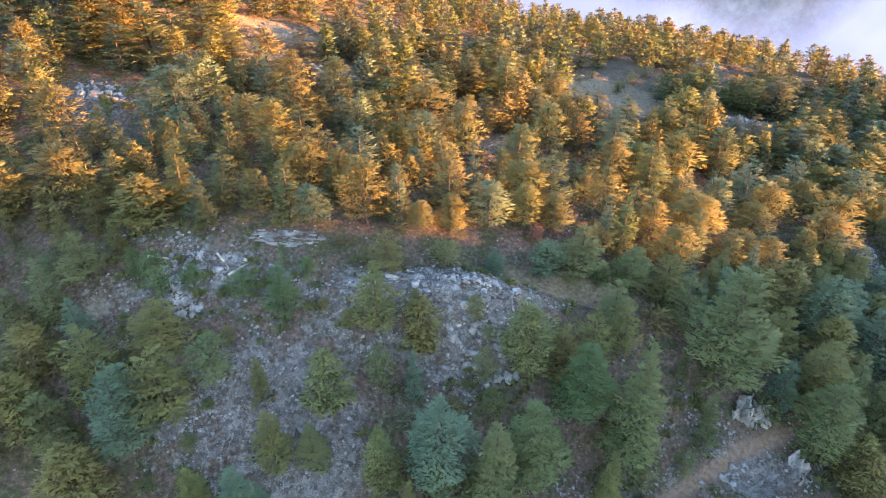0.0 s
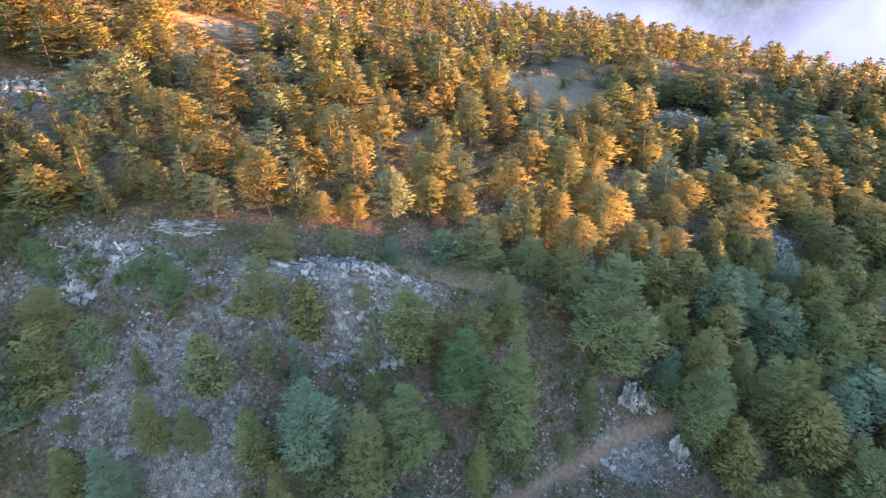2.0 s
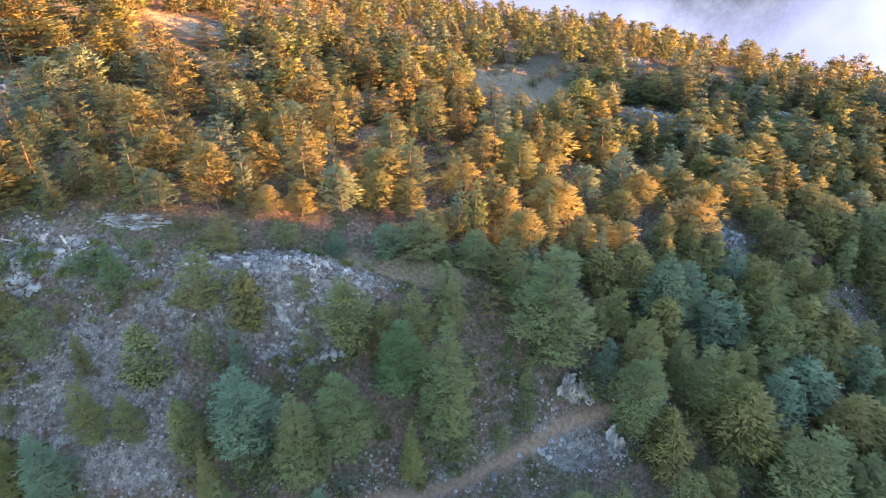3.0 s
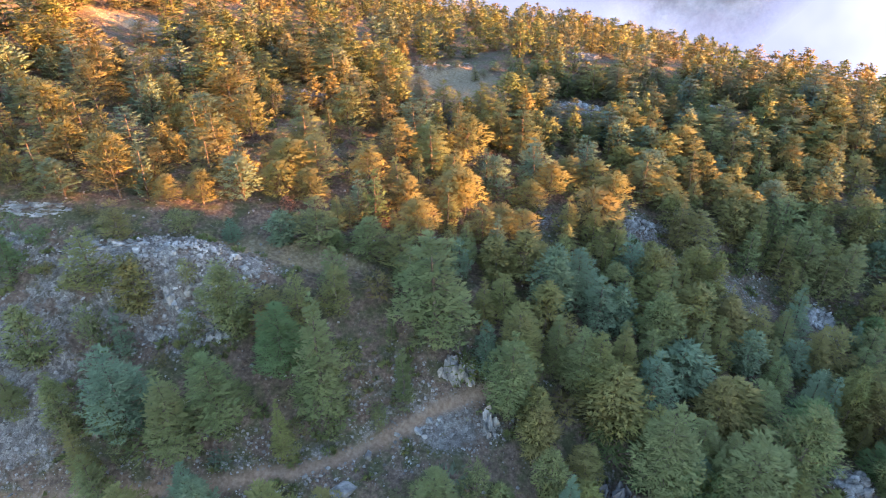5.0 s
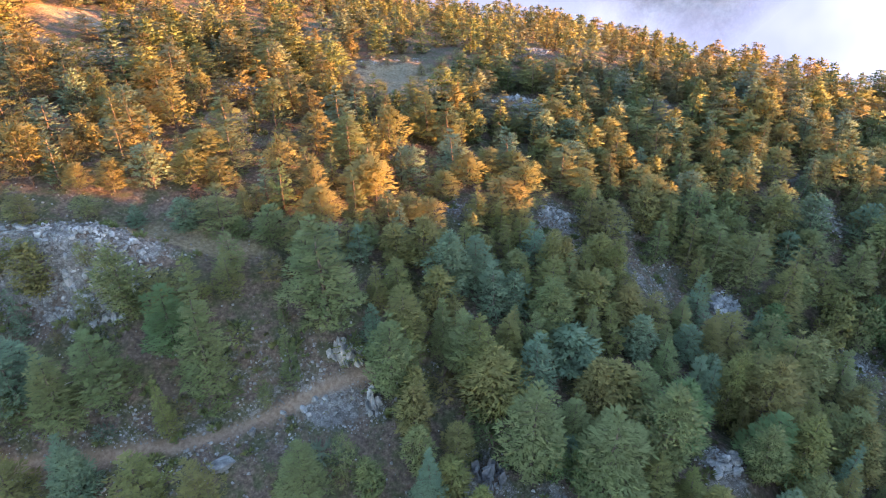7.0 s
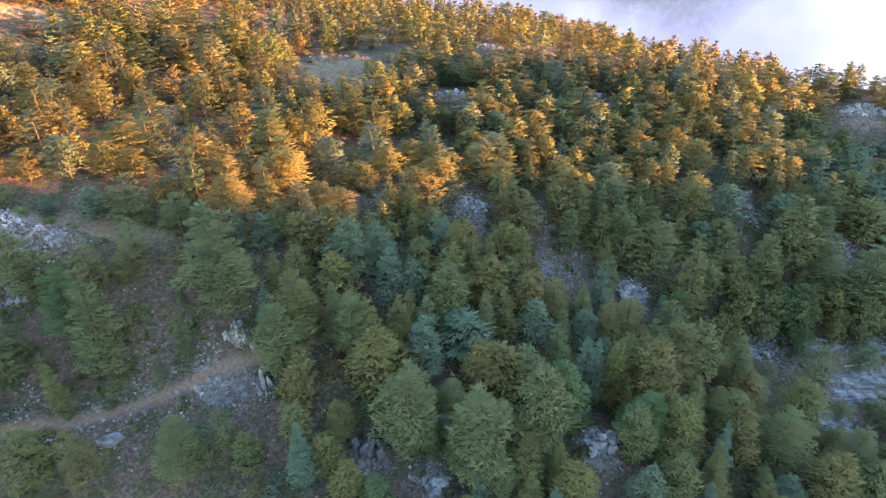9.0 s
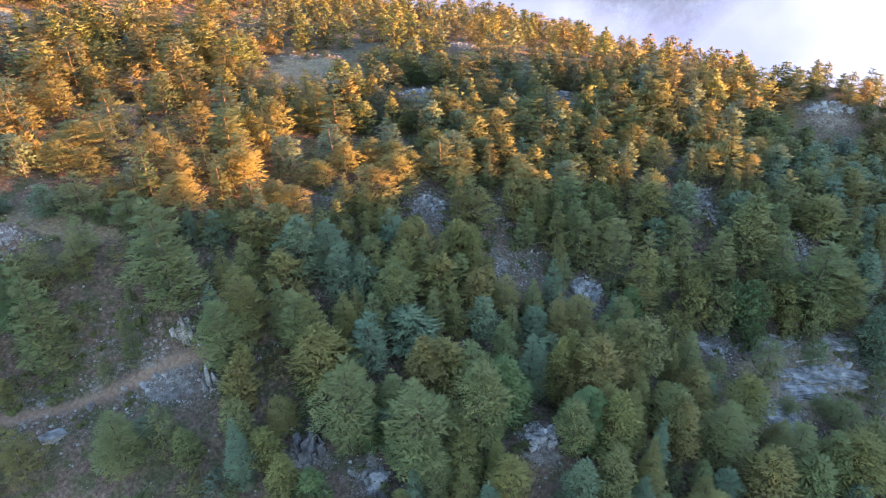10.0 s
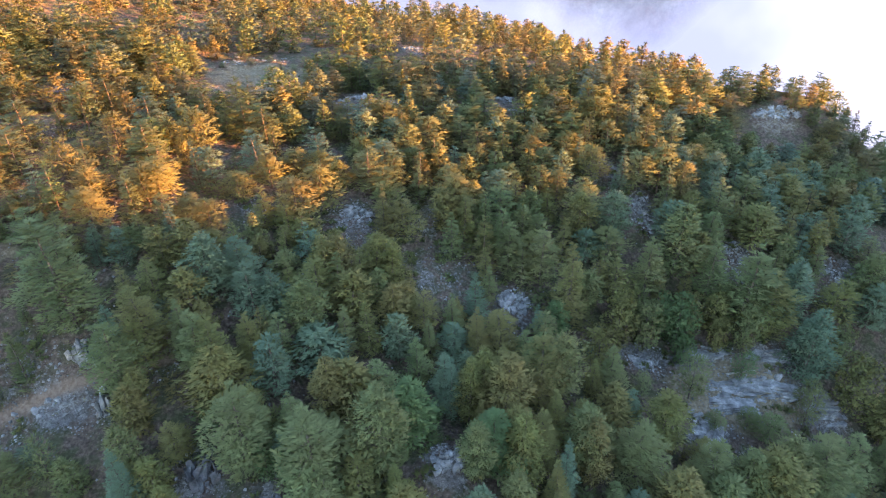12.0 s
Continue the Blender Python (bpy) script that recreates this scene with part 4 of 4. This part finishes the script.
def kit(tree):
    (tv, tf), crown = tree
    v, f, normals = softened(*crown)
    wood, tf = np.array(tv[:60]), tf[:35]
    round_off = np.stack([wood[:, 0], wood[:, 1], 0.2 + 0 * wood[:, 0]], 1)
    return [(v, f.tolist(), normals), (wood, tf, round_off / np.linalg.norm(round_off, axis=1)[:, None])]


PLATEAU_KITS = [kit(lobed_tree(110 + i, 8, 3.0, 24, 56, 0.08, (dome, table)[i % 2], 0.45, 0.28, 0.25)) for i in range(5)] + [kit(layered_tree(120 + i, 8.5, 3.0, 10, 7, 48, 0.10, dome, 0.46)) for i in range(5)] + [kit(lobed_tree(130 + i, 8, 2.2, 20, 52, 0.08, cone, 0.41, 0.4, 0.25)) for i in range(3)]
FAR_KITS = [kit(lobed_tree(90 + i, 8, 3.0, 18, 34, 0.06, (table, egg)[i % 2], 0.50, 0.30, 0.32)) for i in range(5)] + [kit(lobed_tree(95 + i, 8, 2.6, 18, 36, 0.08, dome, 0.48, 0.4, 0.32)) for i in range(3)]
joined_wood("plateau_wood", "dense cedar and pine wood on the sunlit plateau", 21, 450, -90, 160, 82, 116, 3.4, PLATEAU_KITS, (0.62, 1.12))
joined_wood("far_wood", "distant pine wood covering the ridge up to its crest", 22, 660, -120, 180, 112, 240, 3.9, FAR_KITS, (0.66, 1.12))
UNDER_KITS = [kit(clumped_tree(140 + i, 3, 1.7, 8, 17, 0.1, 0.7, 0.52, 0.02, False)) for i in range(4)]
joined_wood("underwood", "dark green saplings and scrub under the trees", 23, 850, -85, 155, 14, 128, 1.8, UNDER_KITS, (0.4, 1.0))
# ---- rock ----
def rock_mesh(seed, squash=(1, 1, 0.8)):
    """A weathered block: a broken, angular lump."""
    rng = random.Random(seed)
    bm = bmesh.new()
    for _ in range(17):
        d = Vector((rng.gauss(0, 1), rng.gauss(0, 1), rng.gauss(0, 1))).normalized()
        d = Vector([max(-0.72, min(0.72, c)) for c in d]) * rng.uniform(0.9, 1.25)
        bm.verts.new((d.x * squash[0], d.y * squash[1], d.z * squash[2]))
    hull = bmesh.ops.convex_hull(bm, input=bm.verts)
    bmesh.ops.delete(bm, geom=[g for g in hull["geom_interior"] if isinstance(g, bmesh.types.BMVert)], context="VERTS")
    mesh = bpy.data.meshes.new("rock")
    bm.to_mesh(mesh)
    bm.free()
    mesh.materials.append(LIMESTONE)
    return mesh


ROCKS = [rock_mesh(i, q) for i, q in enumerate([(1, 0.8, 0.7), (1.1, 0.9, 0.9), (0.8, 0.8, 1.1), (1.5, 0.7, 0.5), (0.9, 1.0, 0.8), (0.6, 0.7, 1.3), (1.3, 0.9, 0.5), (1.0, 0.6, 0.8)])]


def outcrop(x, y, rx, ry, count, size, words, seed, tall=1.0, stone=None, kind="broken"):
    """A ledge or knot of bedrock: many blocks wedged together, each its own piece."""
    rng = random.Random(seed)
    shapes, lean, turn, long, low = {"broken": (range(8), 20, 180, 1.15, 0.85), "bedded": ((3, 6, 0), 8, 22, 1.6, 0.75), "upright": ((2, 5), 9, 180, 0.75, 1.0)}[kind]
    root = new("rock_outcrop")
    root.location = (x, y, height(x, y))
    for _ in range(min(290, round(count * 5))):
        a, d = rng.uniform(0, 6.283), math.sqrt(rng.random())
        px, py = x + rx * d * math.cos(a), y + ry * d * math.sin(a)
        s = size * (0.20 + 0.72 * rng.random() ** 3.2) * (1.15 - 0.4 * d)
        piece = new("rock", rng.choice([ROCKS[i] for i in shapes]))
        piece.parent = root
        if stone:
            piece.material_slots[0].link = "OBJECT"
            piece.material_slots[0].material = stone
        piece.matrix_basis = Matrix.Translation(-root.location) @ pose(px, py, height(px, py) - 0.16 * s, rng.uniform(-lean, lean), rng.uniform(-lean, lean), rng.uniform(-turn, turn)) @ Matrix.Diagonal((s * long, s, s * low * tall, 1))
    return tagged(root, words, "rock", "rock outcrops")


def boulder(x, y, s, words, seed):
    rng = random.Random(seed)
    ob = new("boulder", rng.choice(ROCKS))
    ob.matrix_basis = pose(x, y, height(x, y) + 0.25 * s, rng.uniform(-20, 20), rng.uniform(-20, 20), rng.uniform(0, 360)) @ Matrix.Diagonal((s, s, s, 1))
    return tagged(ob, words, "boulder", "boulders")


PALE = "pale grey fractured limestone ledge among the scree"
outcrop(3, 46.4, 8, 2.7, 56, 0.66, PALE, 1)
outcrop(4, 44.0, 5, 2.2, 34, 0.8, PALE, 2, 1.3)
outcrop(-24, 49.5, 5, 1.6, 34, 0.72, PALE, 3)
outcrop(-26, 46.5, 2, 2.2, 22, 0.75, PALE, 4)
outcrop(-7, 48.5, 5, 1.3, 18, 0.7, PALE, 5, kind="bedded")
outcrop(-17, 53.5, 4, 1.0, 16, 0.7, PALE, 6, kind="bedded")
outcrop(31.7, 42.0, 1.9, 0.9, 18, 1.3, "upright grey limestone crag above the footpath", 7, 1.9, kind="upright")
outcrop(35.2, 37.6, 0.8, 1.3, 9, 1.1, "pale limestone fins below the footpath", 8, 1.9, kind="upright")
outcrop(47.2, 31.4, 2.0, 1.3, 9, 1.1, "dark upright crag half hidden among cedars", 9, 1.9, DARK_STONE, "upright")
outcrop(72.6, 34.2, 1.9, 1.6, 12, 0.9, "pale stony knob standing out of the trees", 10, 1.2)
outcrop(54.6, 29.5, 1.6, 1.2, 9, 0.9, "pale stony knob standing out of the trees", 11, 1.2)
outcrop(81.5, 59.3, 2.6, 1.6, 22, 1.1, "grey pyramid of broken rock among firs", 12, 1.6)
outcrop(100.2, 55.4, 2.4, 1.2, 16, 0.9, PALE, 13, 1.2)
outcrop(109.5, 57.3, 3.2, 0.8, 9, 1.2, "long pale limestone ledge in a clearing", 14, kind="bedded")
outcrop(114.5, 52.4, 6, 1.4, 22, 1.5, "long pale limestone ledge in a clearing", 15, kind="bedded")
outcrop(110.8, 50.3, 3, 1.2, 12, 1.5, "long pale limestone ledge in a clearing", 32, kind="bedded")
outcrop(106.4, 46.6, 1.8, 2.4, 10, 2.0, "smooth pale limestone slabs on the slope", 16, 1.2)
outcrop(118.8, 56.7, 3.2, 0.9, 10, 1.3, PALE, 17, kind="bedded")
outcrop(125, 51.6, 2.8, 1.4, 10, 1.3, PALE, 33, kind="bedded")
outcrop(56.5, 104.5, 6, 1.4, 26, 1.1, "low grey rock wall below the plateau trees", 18)
outcrop(6, 94.5, 4, 1.0, 18, 1.1, "low grey rock wall below the plateau trees", 19)
outcrop(30, 126, 7, 1.6, 14, 0.6, PALE, 20)
outcrop(104, 76.5, 1.6, 3.6, 18, 0.8, PALE, 21)
outcrop(117, 70, 1.6, 3.5, 16, 0.8, PALE, 22)
outcrop(139, 108.5, 5, 1.5, 20, 1.2, "sunlit bare rock shelf on the ridge", 23)
outcrop(-46, 77, 4, 2, 18, 1.0, PALE, 24)
outcrop(-17.5, 97.5, 5, 1.3, 20, 1.2, "low grey rock wall below the plateau trees", 28, 1.2)
outcrop(25, 121.5, 4, 1.2, 9, 0.6, PALE, 29)
outcrop(63.6, 139, 3, 1, 12, 1.3, "sunlit bare rock shelf on the ridge", 30)
outcrop(-29, 111.5, 6, 0.9, 12, 0.7, PALE, 31)
outcrop(59, 69.5, 3, 2, 16, 0.8, PALE, 25)
outcrop(83, 106, 3, 1, 12, 0.9, PALE, 26)
outcrop(134, 69.5, 2.5, 3.5, 14, 0.9, PALE, 27)
for i, (x, y, s) in enumerate([(22.6, 34.6, 0.7), (27.6, 37.0, 0.5), (28.7, 37.9, 0.42), (25.4, 36.8, 0.4), (20.6, 30.8, 1.2), (29.8, 38.0, 0.38), (28.3, 36.5, 0.35), (106.8, 44.2, 1.5), (118.4, 53.6, 0.9), (104.5, 48.6, 0.7), (-13, 37, 0.6), (-20, 41, 0.5)]):
    boulder(x, y, s, "pale rounded limestone boulder beside the footpath" if x < 40 else "pale limestone boulder on the slope", 40 + i)


def loose_stones():
    """Scree: thousands of small stones over the bare places."""
    rng = random.Random(12)
    kits = []
    for i in range(5):
        bm = bmesh.new()
        bmesh.ops.create_icosphere(bm, subdivisions=1, radius=1.0)
        for v in bm.verts:
            v.co = v.co * rng.uniform(0.7, 1.15)
            v.co.z *= 0.65
        bmesh.ops.triangulate(bm, faces=bm.faces)
        pick = [(tuple(v.co)) for v in bm.verts], [tuple(v.index for v in f.verts) for f in bm.faces]
        bm.free()
        small = pick if i > 2 else ([(1, 0, -.3), (-.5, .8, -.3), (-.6, -.7, -.3), (.3, .5, .5), (-.4, -.1, .6), (.4, -.6, .4)], [(0, 1, 3), (1, 4, 3), (1, 2, 4), (2, 5, 4), (2, 0, 5), (0, 3, 5), (3, 4, 5)])
        kits.append((np.array(small[0], float), np.array(small[1])))
    verts, faces, first, made = [], [], 0, 0
    while made < 18000:
        x, y = rng.uniform(-42, 125), rng.uniform(24, 80)
        b = float(bareness(x, y))
        d = float(near_trail(x, y))
        if rng.random() > 0.08 + b + (0.55 if d < 4.5 and x < 42 else 0.0) or d < 0.5:
            continue
        v, f = kits[rng.choice((0, 1, 2, 0, 1, 2, 3))]
        s = 0.06 + 0.20 * rng.random() ** 4
        a = rng.uniform(0, 6.28)
        c, q = math.cos(a) * s, math.sin(a) * s
        verts.append(np.stack([v[:, 0] * c - v[:, 1] * q + x, v[:, 0] * q + v[:, 1] * c + y, v[:, 2] * s + height(x, y) + 0.15 * s], 1))
        faces += (f + first).tolist()
        first += len(v)
        made += 1
    mesh = bpy.data.meshes.new("loose_stones")
    mesh.from_pydata(np.concatenate(verts).tolist(), [], faces)
    mesh.materials.append(STONES)
    tagged(new("loose_stones", mesh), "loose pale grey limestone scree over the slope", "stones", kind="stuff")



loose_stones()


def ground_scrub(name, label, category, seed, count, mat, blades, size, bare_from, bare_to):
    """Tufts and cushions too many to count, strewn over the open slope."""
    rng = random.Random(seed)
    verts, faces, made = [], [], 0
    while made < count:
        x, y = rng.uniform(-45, 125), rng.uniform(22, 84)
        b = float(bareness(x, y))
        if not bare_from <= b <= bare_to or float(near_trail(x, y)) < 0.7 or noise.noise((x * 0.22, y * 0.22, seed)) < -0.1:
            continue
        made += 1
        s, z = size * rng.uniform(0.5, 1.4), height(x, y)
        for _ in range(blades):
            a, t = rng.uniform(0, 6.283), rng.uniform(0.15, 1.1)
            root = (x + s * 0.5 * math.cos(a) * t, y + s * 0.5 * math.sin(a) * t, z + s * 0.35 * max(0.0, 0.8 - t))
            spray(verts, faces, root, (math.cos(a) * t, math.sin(a) * t, 0.7), (math.cos(a + 1), math.sin(a + 1), 0.8), s * rng.uniform(0.4, 0.8), s * 0.10)
    tagged(new(name, mesh_of(name, verts, faces, mat)), label, category, kind="stuff")


ground_scrub("dry_grass", "tufts of dry olive grass between the stones", "grass", 31, 5000, DRY_GRASS, 9, 0.32, 0.0, 1.1)
ground_scrub("low_scrub", "small green cushions of scrub on the scree", "scrub", 32, 420, LEAF["g"], 60, 0.8, 0.05, 1.0)


def picked_stones():
    """The larger loose stones along the footpath and down the scree, each lying on its own."""
    rng = random.Random(44)
    ground = bpy.data.objects["ground"]
    made = 0
    while made < 290:
        x, y = rng.uniform(-26, 40), rng.uniform(28, 50)
        if rng.random() > 0.1 + float(bareness(x, y)) or float(near_trail(x, y)) < 0.75:
            continue
        s = 0.11 + 0.20 * rng.random() ** 2.5
        stone = new("stone", rng.choice(ROCKS))
        stone.parent = ground
        stone.matrix_basis = pose(x, y, height(x, y) + 0.15 * s, rng.uniform(-30, 30), rng.uniform(-30, 30), rng.uniform(0, 360)) @ Matrix.Diagonal((s, s, s * 0.8, 1))
        made += 1


picked_stones()


def fallen_log(x, y, length, turn, seed):
    """A bleached trunk lying on the ground, with the stubs of its limbs."""
    rng = random.Random(seed)
    verts, faces = [], []
    a = Vector((x, y, height(x, y) + 0.14))
    bx, by = x + length * math.cos(radians(turn)), y + length * math.sin(radians(turn))
    b = Vector((bx, by, height(bx, by) + 0.10))
    middle = a.lerp(b, 0.5) + Vector((0, 0, 0.06))
    limb(verts, faces, a, middle, 0.16, 0.12, 7)
    limb(verts, faces, middle, b, 0.12, 0.05, 7)
    for _ in range(5):
        p = a.lerp(b, rng.uniform(0.3, 0.95))
        limb(verts, faces, p, p + Vector((rng.uniform(-0.5, 0.5), rng.uniform(-0.5, 0.5), rng.uniform(0.1, 0.5))), 0.035, 0.012, 4)
    tagged(new("fallen_log", mesh_of("fallen_log", verts, faces, DEADWOOD, True)), "bleached fallen tree trunk lying on the stony slope", "log", "fallen logs")


DEADWOOD = solid("dead_wood", [(0.20, 0.17, 0.14), (0.32, 0.28, 0.24), (0.42, 0.38, 0.33)], 1.6, 0.95, 0.7)
for i, (x, y, length, turn) in enumerate([(111.5, 54.4, 3.9, 0.0), (120.2, 55.3, 4.2, 31.0), (-21.9, 48.7, 2.5, 39.0), (-30.7, 50.0, 2.6, -5.0), (-23.4, 50.6, 2.0, -41.0), (3.2, 36.2, 1.9, 20.0)]):
    fallen_log(x, y, length, turn, 60 + i)
